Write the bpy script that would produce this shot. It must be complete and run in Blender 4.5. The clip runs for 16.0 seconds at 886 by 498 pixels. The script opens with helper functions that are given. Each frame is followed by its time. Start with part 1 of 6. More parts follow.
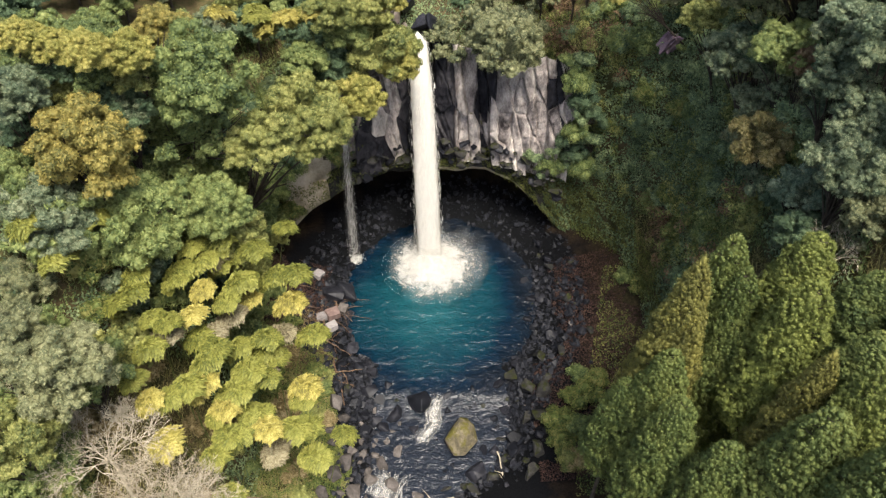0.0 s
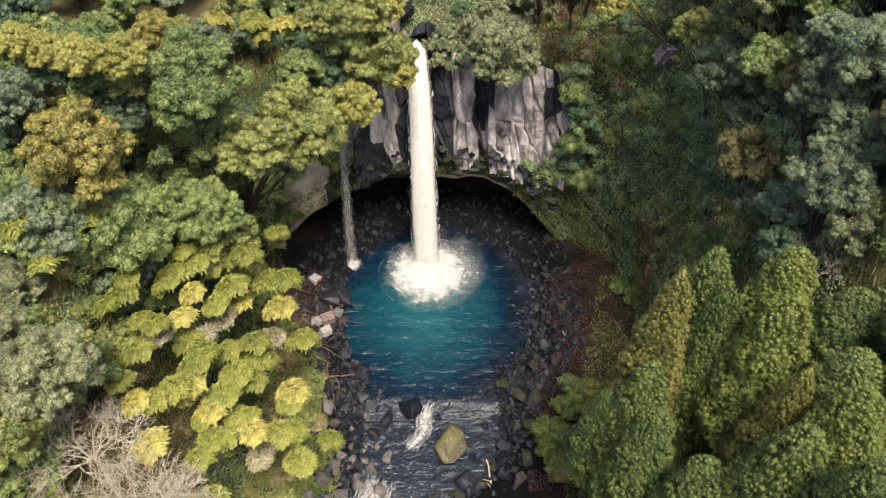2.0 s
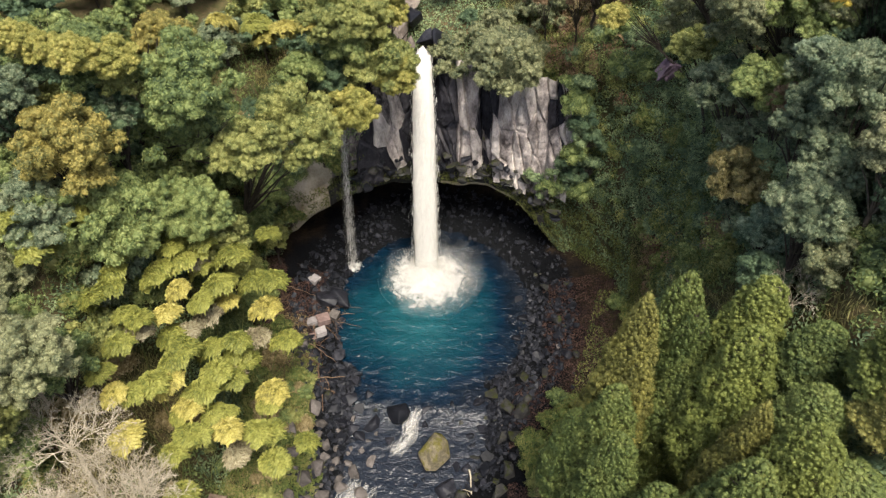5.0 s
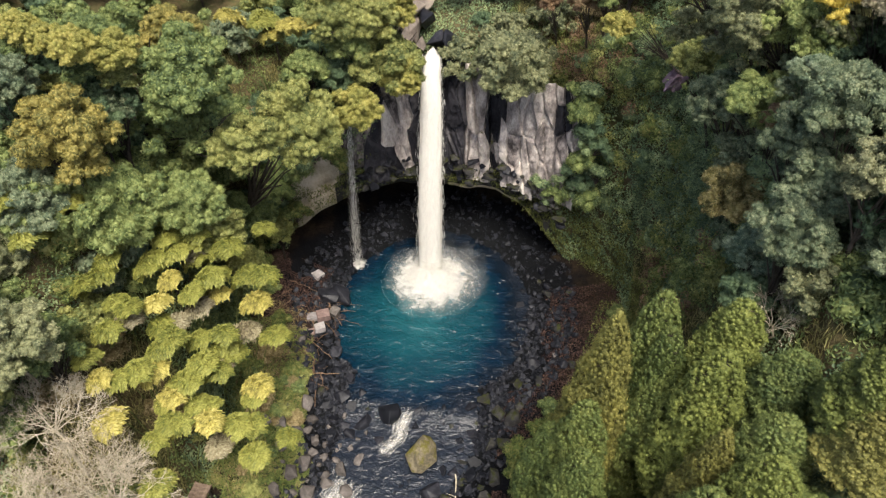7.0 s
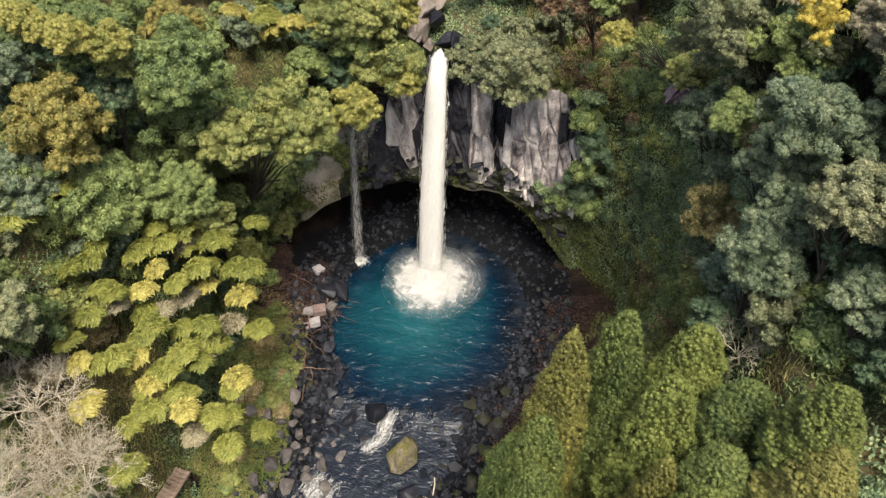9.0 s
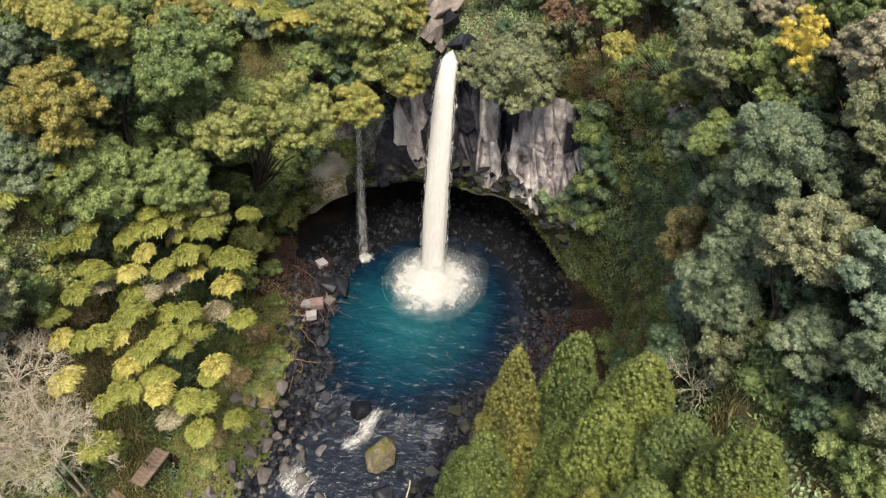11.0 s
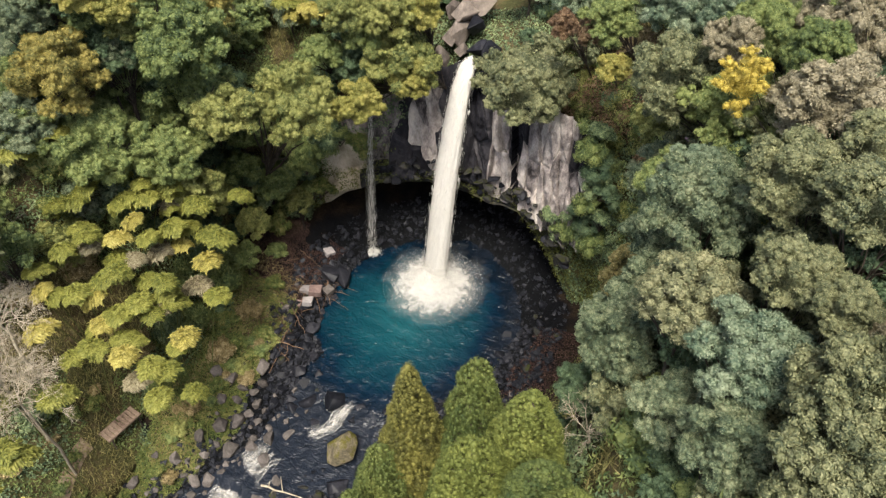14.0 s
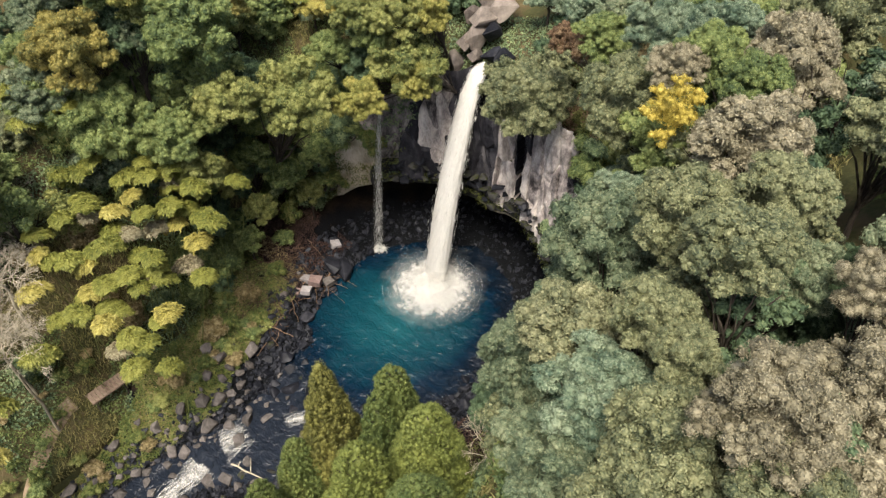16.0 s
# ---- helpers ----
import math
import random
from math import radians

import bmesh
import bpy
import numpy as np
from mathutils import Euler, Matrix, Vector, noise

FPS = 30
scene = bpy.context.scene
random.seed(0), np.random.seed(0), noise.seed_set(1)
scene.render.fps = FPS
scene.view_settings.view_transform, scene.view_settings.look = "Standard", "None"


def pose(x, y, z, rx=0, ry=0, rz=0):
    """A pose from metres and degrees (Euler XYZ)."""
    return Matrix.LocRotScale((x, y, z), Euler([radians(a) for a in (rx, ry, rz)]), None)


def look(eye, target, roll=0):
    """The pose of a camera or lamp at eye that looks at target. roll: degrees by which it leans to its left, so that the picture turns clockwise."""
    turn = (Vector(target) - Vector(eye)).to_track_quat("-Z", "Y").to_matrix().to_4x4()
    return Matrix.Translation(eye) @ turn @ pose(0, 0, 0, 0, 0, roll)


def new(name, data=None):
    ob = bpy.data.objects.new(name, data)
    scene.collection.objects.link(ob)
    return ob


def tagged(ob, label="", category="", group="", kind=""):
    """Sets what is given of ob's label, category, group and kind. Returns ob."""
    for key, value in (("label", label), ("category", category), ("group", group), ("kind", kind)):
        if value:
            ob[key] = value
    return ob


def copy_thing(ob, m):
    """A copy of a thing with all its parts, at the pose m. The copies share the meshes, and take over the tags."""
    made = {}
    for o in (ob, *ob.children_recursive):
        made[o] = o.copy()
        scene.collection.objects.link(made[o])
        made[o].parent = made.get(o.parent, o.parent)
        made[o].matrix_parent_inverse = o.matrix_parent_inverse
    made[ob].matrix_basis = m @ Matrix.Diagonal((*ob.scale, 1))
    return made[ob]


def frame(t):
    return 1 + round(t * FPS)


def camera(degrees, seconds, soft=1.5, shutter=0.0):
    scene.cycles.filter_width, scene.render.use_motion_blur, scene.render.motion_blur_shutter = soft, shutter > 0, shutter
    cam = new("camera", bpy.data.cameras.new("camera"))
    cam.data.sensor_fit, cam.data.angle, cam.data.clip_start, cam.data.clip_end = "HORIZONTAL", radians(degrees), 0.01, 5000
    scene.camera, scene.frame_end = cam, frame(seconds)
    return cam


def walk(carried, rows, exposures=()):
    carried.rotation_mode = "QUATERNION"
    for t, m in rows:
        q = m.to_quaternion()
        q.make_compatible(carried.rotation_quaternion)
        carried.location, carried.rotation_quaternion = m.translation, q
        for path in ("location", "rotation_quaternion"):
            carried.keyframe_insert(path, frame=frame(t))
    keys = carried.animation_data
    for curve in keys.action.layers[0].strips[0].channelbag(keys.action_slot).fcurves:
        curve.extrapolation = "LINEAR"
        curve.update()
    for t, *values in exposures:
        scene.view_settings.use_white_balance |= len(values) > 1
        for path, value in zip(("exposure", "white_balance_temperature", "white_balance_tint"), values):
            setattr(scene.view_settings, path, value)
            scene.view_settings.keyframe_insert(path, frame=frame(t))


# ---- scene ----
cam = camera(64.4, 16.0, 1.3)
METRES, EYE, TILT, LEAN, TURN = 40.0, 65.7, -45.0, 0.0, 0.0
ROWS = [
    (0.0, 0.0, 0.0, 0.0, 0.0, 0.0, -0.0),
    (0.5, 0.0121, -0.0019, 0.0009, 0.3, 0.09, -0.29),
    (1.0, 0.0244, -0.0034, 0.0023, 0.5, 0.18, -0.51),
    (1.5, 0.0378, -0.0053, 0.0034, 0.77, 0.31, -0.75),
    (2.0, 0.0524, -0.0057, 0.0048, 1.07, 0.45, -1.05),
    (2.5, 0.0676, -0.0058, 0.0066, 1.43, 0.6, -1.39),
    (3.0, 0.0835, -0.0056, 0.0088, 1.74, 0.68, -1.69),
    (3.5, 0.0998, -0.0044, 0.0121, 2.09, 0.7, -2.04),
    (4.0, 0.1173, -0.0035, 0.0166, 2.55, 0.66, -2.5),
    (6.5, 0.2251, 0.0081, 0.0445, 5.89, -0.02, -5.8),
    (7.0, 0.2514, 0.0123, 0.0509, 6.6, -0.08, -6.47),
    (7.5, 0.2784, 0.0167, 0.0589, 7.34, -0.26, -7.18),
    (8.0, 0.3071, 0.0218, 0.067, 8.13, -0.45, -7.94),
    (8.5, 0.3367, 0.0278, 0.0756, 8.98, -0.66, -8.74),
    (9.0, 0.3672, 0.0345, 0.0854, 9.83, -0.85, -9.57),
    (11.5, 0.5378, 0.0863, 0.1457, 15.17, -2.29, -14.55),
    (12.0, 0.5747, 0.0991, 0.1607, 16.38, -2.65, -15.65),
    (12.5, 0.6125, 0.1133, 0.1764, 17.65, -3.05, -16.78),
    (13.0, 0.651, 0.1287, 0.1929, 18.99, -3.51, -17.97),
    (13.5, 0.6901, 0.1454, 0.2111, 20.4, -3.99, -19.17),
    (14.0, 0.7303, 0.163, 0.2305, 21.88, -4.53, -20.4),
    (14.5, 0.7711, 0.1812, 0.2509, 23.43, -5.12, -21.68),
    (15.0, 0.8126, 0.2006, 0.2732, 25.02, -5.72, -22.93),
    (15.5, 0.8543, 0.2209, 0.2968, 26.66, -6.41, -24.2),
    (16.0, 0.8969, 0.2436, 0.3215, 28.41, -7.11, -25.5),
]
walk(cam, [(t, pose(0, 0, EYE, TILT, LEAN, TURN) @ pose(METRES * x, METRES * y, METRES * z, 90 + pitch, roll, yaw)) for t, x, y, z, yaw, pitch, roll in ROWS], [(0.0, 1.02), (16.0, 0.84)])

# ---- light ----
world = bpy.data.worlds.new("world")
scene.world = world
world.use_nodes = True
wn = world.node_tree
sky = wn.nodes.new("ShaderNodeTexSky")
sky.sky_type = "NISHITA"
sky.sun_disc = False
SUN_ELEV, SUN_AZ = radians(66), radians(158)   # azimuth clockwise from +y
sky.sun_elevation, sky.sun_rotation = SUN_ELEV, SUN_AZ
sky.air_density, sky.dust_density, sky.ozone_density = 1.0, 4.0, 0.6
wn.links.new(sky.outputs[0], wn.nodes["Background"].inputs[0])
wn.nodes["Background"].inputs[1].default_value = 0.15
sun_data = bpy.data.lights.new("sun", "SUN")
sun_data.energy, sun_data.angle, sun_data.color = 4.05, radians(22), (1.0, 0.935, 0.82)
sun_dir = Vector((math.sin(SUN_AZ) * math.cos(SUN_ELEV), math.cos(SUN_AZ) * math.cos(SUN_ELEV), math.sin(SUN_ELEV)))
sun_ob = new("sun", sun_data)
sun_ob.matrix_world = look(sun_dir * 150, (0, 0, 0))

# ---- materials ----


def nodes_of(name):
    m = bpy.data.materials.new(name)
    m.use_nodes = True
    nt = m.node_tree
    return m, nt, nt.nodes["Principled BSDF"], nt.nodes["Material Output"]


def add(nt, kind, **inputs):
    n = nt.nodes.new(kind)
    for k, v in inputs.items():
        n.inputs[k.replace("_", " ")].default_value = v
    return n


def ramp(nt, fac, stops):
    r = nt.nodes.new("ShaderNodeValToRGB")
    els = r.color_ramp.elements
    while len(els) < len(stops):
        els.new(0.5)
    for e, (p, c) in zip(els, stops):
        e.position, e.color = p, (*c, 1)
    nt.links.new(fac, r.inputs[0])
    return r.outputs[0]


def maths(nt, op, a, b):
    n = nt.nodes.new("ShaderNodeMath")
    n.operation = op
    for i, v in enumerate((a, b)):
        if isinstance(v, (int, float)):
            n.inputs[i].default_value = v
        else:
            nt.links.new(v, n.inputs[i])
    return n.outputs[0]


def noise_out(nt, coords, scale, detail=4.0, rough=0.6, distort=0.0):
    n = add(nt, "ShaderNodeTexNoise", Scale=scale, Detail=detail, Roughness=rough, Distortion=distort)
    nt.links.new(coords, n.inputs["Vector"])
    return n.outputs["Fac"]


def bump(nt, height, strength, distance, bsdf):
    b = add(nt, "ShaderNodeBump", Strength=strength, Distance=distance)
    nt.links.new(height, b.inputs["Height"])
    nt.links.new(b.outputs[0], bsdf.inputs["Normal"])


def leaf_mat(name, dark, mid, light, spread=0.5, thin=0.32):
    """Foliage: colour varies leaf by leaf, tree by tree and in patches through the crown."""
    m, nt, b, out = nodes_of(name)
    dark, mid, light = [(1.06 * r, 1.10 * g, 1.4 * u + 0.004) for r, g, u in (dark, mid, light)]
    geo, info = nt.nodes.new("ShaderNodeNewGeometry"), nt.nodes.new("ShaderNodeObjectInfo")
    tc = nt.nodes.new("ShaderNodeTexCoord")
    patch = noise_out(nt, tc.outputs["Object"], 0.45, 3)
    f = maths(nt, "ADD", maths(nt, "MULTIPLY", maths(nt, "SUBTRACT", geo.outputs["Random Per Island"], 0.15), spread),
              maths(nt, "MULTIPLY", info.outputs["Random"], 0.18))
    f = maths(nt, "ADD", f, maths(nt, "MULTIPLY", maths(nt, "SUBTRACT", patch, 0.35), 1.1))
    col = ramp(nt, f, [(0.1, dark), (0.45, mid), (0.9, light)])
    nt.links.new(col, b.inputs["Base Color"])
    b.inputs["Roughness"].default_value = 0.6
    b.inputs["Specular IOR Level"].default_value = 0.25
    tr = nt.nodes.new("ShaderNodeBsdfTranslucent")
    nt.links.new(col, tr.inputs["Color"])
    mix = nt.nodes.new("ShaderNodeMixShader")
    mix.inputs[0].default_value = thin
    nt.links.new(b.outputs[0], mix.inputs[1])
    nt.links.new(tr.outputs[0], mix.inputs[2])
    nt.links.new(mix.outputs[0], out.inputs["Surface"])
    return m


def stone_mat(name, dark, mid, light, scale=1.2, rough=0.75, moss=None, moss_cut=0.62, streak=1.0, shine=0.12):
    """Rock: mottled at two scales, with relief; moss lies on patches of the upper faces."""
    m, nt, b, out = nodes_of(name)
    tc, info = nt.nodes.new("ShaderNodeTexCoord"), nt.nodes.new("ShaderNodeObjectInfo")
    mp = nt.nodes.new("ShaderNodeMapping")
    mp.inputs["Scale"].default_value = (1, 1, 1 / streak)
    nt.links.new(tc.outputs["Object"], mp.inputs["Vector"])
    big = noise_out(nt, mp.outputs[0], scale, 6, 0.65, 0.4)
    fine = noise_out(nt, mp.outputs[0], scale * 9, 5, 0.7)
    f = maths(nt, "ADD", maths(nt, "MULTIPLY", big, 0.75), maths(nt, "MULTIPLY", fine, 0.3))
    f = maths(nt, "ADD", f, maths(nt, "MULTIPLY", maths(nt, "SUBTRACT", info.outputs["Random"], 0.5), 0.16))
    col = ramp(nt, f, [(0.36, dark), (0.52, mid), (0.7, light)])
    if moss:
        geo = nt.nodes.new("ShaderNodeNewGeometry")
        sep = nt.nodes.new("ShaderNodeSeparateXYZ")
        nt.links.new(geo.outputs["Normal"], sep.inputs[0])
        k = maths(nt, "ADD", maths(nt, "MULTIPLY", sep.outputs["Z"], 0.22), noise_out(nt, tc.outputs["Object"], scale * 1.7, 6, 0.7))
        k = ramp(nt, k, [(moss_cut, (0, 0, 0)), (moss_cut + 0.1, (1, 1, 1))])
        mc = ramp(nt, fine, [(0.35, tuple(0.55 * v for v in moss)), (0.65, moss)])
        mix = nt.nodes.new("ShaderNodeMix")
        mix.data_type = "RGBA"
        nt.links.new(k, mix.inputs["Factor"])
        nt.links.new(col, mix.inputs["A"])
        nt.links.new(mc, mix.inputs["B"])
        col = mix.outputs["Result"]
    nt.links.new(col, b.inputs["Base Color"])
    b.inputs["Roughness"].default_value = rough
    b.inputs["Specular IOR Level"].default_value = shine
    bump(nt, f, 0.7, 0.12, b)
    return m


M = {
    "canopy_green": leaf_mat("canopy_green", (0.054, 0.081, 0.024), (0.165, 0.200, 0.050), (0.317, 0.333, 0.092)),
    "canopy_olive": leaf_mat("canopy_olive", (0.075, 0.096, 0.024), (0.215, 0.221, 0.052), (0.395, 0.37, 0.10)),
    "canopy_grey": leaf_mat("canopy_grey", (0.05, 0.074, 0.032), (0.15, 0.178, 0.076), (0.31, 0.315, 0.145)),
    "canopy_pale": leaf_mat("canopy_pale", (0.06, 0.095, 0.045), (0.17, 0.21, 0.10), (0.33, 0.36, 0.185)),
    "canopy_dark": leaf_mat("canopy_dark", (0.032, 0.056, 0.022), (0.09, 0.132, 0.052), (0.18, 0.225, 0.085)),
    "canopy_yellow": leaf_mat("canopy_yellow", (0.119, 0.126, 0.024), (0.292, 0.269, 0.054), (0.489, 0.412, 0.106)),
    "canopy_gold": leaf_mat("canopy_gold", (0.19, 0.15, 0.02), (0.43, 0.33, 0.045), (0.64, 0.50, 0.10)),
    "canopy_brown": leaf_mat("canopy_brown", (0.10, 0.088, 0.042), (0.25, 0.215, 0.105), (0.42, 0.365, 0.195)),
    "canopy_dun": leaf_mat("canopy_dun", (0.06, 0.074, 0.03), (0.18, 0.185, 0.07), (0.35, 0.335, 0.14)),
    "canopy_light": leaf_mat("canopy_light", (0.075, 0.085, 0.034), (0.21, 0.21, 0.085), (0.39, 0.36, 0.16)),
    "canopy_warm": leaf_mat("canopy_warm", (0.085, 0.088, 0.02), (0.235, 0.20, 0.042), (0.44, 0.34, 0.075)),
    "canopy_fade": leaf_mat("canopy_fade", (0.08, 0.075, 0.02), (0.23, 0.19, 0.055), (0.36, 0.30, 0.13)),
    "canopy_rust": leaf_mat("canopy_rust", (0.083, 0.053, 0.023), (0.207, 0.125, 0.053), (0.331, 0.251, 0.113)),
    "cedar": leaf_mat("cedar", (0.038, 0.058, 0.012), (0.108, 0.13, 0.026), (0.20, 0.205, 0.043), 0.34, 0.2),
    "cedar_gold": leaf_mat("cedar_gold", (0.062, 0.062, 0.012), (0.16, 0.148, 0.028), (0.27, 0.235, 0.046), 0.34, 0.2),
    "cedar_olive": leaf_mat("cedar_olive", (0.05, 0.062, 0.010), (0.125, 0.142, 0.024), (0.21, 0.22, 0.04), 0.34, 0.2),
    "bamboo_leaf": leaf_mat("bamboo_leaf", (0.075, 0.085, 0.012), (0.205, 0.205, 0.032), (0.36, 0.33, 0.065), 0.5, 0.3),
    "bamboo_gold": leaf_mat("bamboo_gold", (0.17, 0.15, 0.03), (0.38, 0.32, 0.06), (0.55, 0.48, 0.14), 0.5, 0.3),
    "bamboo_dry": leaf_mat("bamboo_dry", (0.101, 0.079, 0.035), (0.238, 0.202, 0.091), (0.346, 0.302, 0.154), 0.6, 0.2),
    "litter": leaf_mat("litter", (0.018, 0.010, 0.006), (0.055, 0.028, 0.015), (0.11, 0.064, 0.035), 0.8),
    "ivy": leaf_mat("ivy", (0.052, 0.08, 0.034), (0.16, 0.21, 0.078), (0.31, 0.35, 0.13), 0.6),
    "grass": leaf_mat("grass", (0.035, 0.058, 0.012), (0.115, 0.145, 0.028), (0.26, 0.24, 0.06), 0.7),
    "hanging_grass": leaf_mat("hanging_grass", (0.06, 0.06, 0.018), (0.17, 0.155, 0.04), (0.32, 0.27, 0.085), 0.7),
    "moss": leaf_mat("moss", (0.03, 0.038, 0.010), (0.10, 0.11, 0.02), (0.2, 0.2, 0.04), 0.7),
    "dry_grass": leaf_mat("dry_grass", (0.11, 0.085, 0.03), (0.24, 0.18, 0.06), (0.38, 0.30, 0.13), 0.7),
    "bark": stone_mat("bark", (0.025, 0.02, 0.016), (0.055, 0.045, 0.035), (0.11, 0.09, 0.07), 3, 0.9, None, 0, 4),
    "pale_bark": stone_mat("pale_bark", (0.24, 0.20, 0.14), (0.38, 0.33, 0.24), (0.52, 0.46, 0.35), 3, 0.9, None, 0, 4),
    "driftwood": stone_mat("driftwood", (0.045, 0.028, 0.018), (0.11, 0.07, 0.045), (0.22, 0.15, 0.10), 4, 0.85, None, 0, 1),
    "basalt": stone_mat("basalt", (0.005, 0.006, 0.008), (0.0115, 0.012, 0.0155), (0.038, 0.038, 0.045), 1.4, 0.42),
    "dry_stone": stone_mat("dry_stone", (0.038, 0.034, 0.031), (0.085, 0.075, 0.068), (0.17, 0.15, 0.138), 1.4, 0.8),
    "mossy_stone": stone_mat("mossy_stone", (0.012, 0.012, 0.012), (0.03, 0.029, 0.028), (0.08, 0.075, 0.07), 1.2, 0.75, (0.030, 0.034, 0.009), 0.64),
    "gold_moss": stone_mat("gold_moss", (0.02, 0.018, 0.013), (0.07, 0.06, 0.04), (0.2, 0.17, 0.11), 2.2, 0.85, (0.11, 0.10, 0.022), 0.60),
    "cut_stone": stone_mat("cut_stone", (0.15, 0.135, 0.13), (0.24, 0.22, 0.215), (0.34, 0.315, 0.305), 1.5, 0.8),
    "red_stone": stone_mat("red_stone", (0.10, 0.065, 0.058), (0.17, 0.12, 0.108), (0.25, 0.19, 0.17), 1.5, 0.8),
    "cliff_rock": stone_mat("cliff_rock", (0.035, 0.03, 0.03), (0.27, 0.235, 0.22), (0.62, 0.56, 0.5), 0.75, 0.7, (0.09, 0.085, 0.03), 0.74, 2.2),
    "pale_cliff": stone_mat("pale_cliff", (0.28, 0.235, 0.165), (0.50, 0.43, 0.33), (0.68, 0.60, 0.49), 0.35, 0.8, (0.14, 0.13, 0.03), 0.72, 1.5),
    "purple_rock": stone_mat("purple_rock", (0.05, 0.035, 0.05), (0.12, 0.085, 0.11), (0.2, 0.15, 0.18), 0.8, 0.8),
    "gully_rock": stone_mat("gully_rock", (0.05, 0.042, 0.036), (0.15, 0.125, 0.105), (0.29, 0.245, 0.205), 0.9, 0.7, None, 0, 1),
    "plank": stone_mat("plank", (0.10, 0.07, 0.05), (0.18, 0.13, 0.095), (0.25, 0.19, 0.14), 3, 0.85),
    "path": stone_mat("path", (0.12, 0.09, 0.055), (0.22, 0.16, 0.105), (0.32, 0.25, 0.17), 1.2, 0.95),
    "cobble": stone_mat("cobble", (0.006, 0.007, 0.009), (0.009, 0.010, 0.013), (0.028, 0.029, 0.035), 0.9, 0.45),
    # near-black rock; inside the hollow its colour also carries the shade
    "dark_rock": stone_mat("dark_rock", (0.010, 0.010, 0.013), (0.028, 0.027, 0.032), (0.075, 0.07, 0.074), 0.6, 0.4, None, 0, 2),
}


def ground_mat():
    """Soil, leaf litter and moss on the slopes, wet stone low down by the pool."""
    m, nt, b, out = nodes_of("slope_soil")
    tc = nt.nodes.new("ShaderNodeTexCoord")
    big, fine = noise_out(nt, tc.outputs["Object"], 0.22, 6, 0.65), noise_out(nt, tc.outputs["Object"], 2.6, 6, 0.7)
    f = maths(nt, "ADD", maths(nt, "MULTIPLY", big, 0.7), maths(nt, "MULTIPLY", fine, 0.35))
    col = ramp(nt, f, [(0.35, (0.025, 0.03, 0.014)), (0.5, (0.06, 0.06, 0.024)), (0.62, (0.10, 0.075, 0.04)), (0.75, (0.13, 0.12, 0.04))])
    nt.links.new(col, b.inputs["Base Color"])
    b.inputs["Roughness"].default_value = 0.95
    b.inputs["Specular IOR Level"].default_value = 0.1
    bump(nt, fine, 0.8, 0.25, b)
    return m


def bed_mat():
    """Stream bed and banks: dark wet gravel low down, brown soil and grass higher up the bank."""
    m, nt, b, out = nodes_of("bed_gravel")
    tc = nt.nodes.new("ShaderNodeTexCoord")
    sep = nt.nodes.new("ShaderNodeSeparateXYZ")
    nt.links.new(tc.outputs["Object"], sep.inputs[0])
    big, fine = noise_out(nt, tc.outputs["Object"], 0.35, 5), noise_out(nt, tc.outputs["Object"], 4.0, 6, 0.75)
    h = maths(nt, "ADD", maths(nt, "MULTIPLY", sep.outputs["Z"], 0.14), maths(nt, "MULTIPLY", big, 0.55))
    soil = ramp(nt, h, [(0.1, (0.007, 0.008, 0.009)), (0.58, (0.006, 0.0065, 0.008)), (0.7, (0.026, 0.019, 0.013)), (0.9, (0.045, 0.038, 0.02))])
    grit = ramp(nt, fine, [(0.35, (0.35, 0.35, 0.35)), (0.7, (1.4, 1.35, 1.3))])
    mix = nt.nodes.new("ShaderNodeMix")
    mix.data_type, mix.blend_type = "RGBA", "MULTIPLY"
    mix.inputs["Factor"].default_value = 1.0
    nt.links.new(soil, mix.inputs["A"])
    nt.links.new(grit, mix.inputs["B"])
    nt.links.new(mix.outputs["Result"], b.inputs["Base Color"])
    b.inputs["Roughness"].default_value = 0.85
    b.inputs["Specular IOR Level"].default_value = 0.05
    bump(nt, fine, 0.9, 0.2, b)
    return m


FALL = Vector((-1.7, 63.2, 0.0))    # where the main fall meets the pool


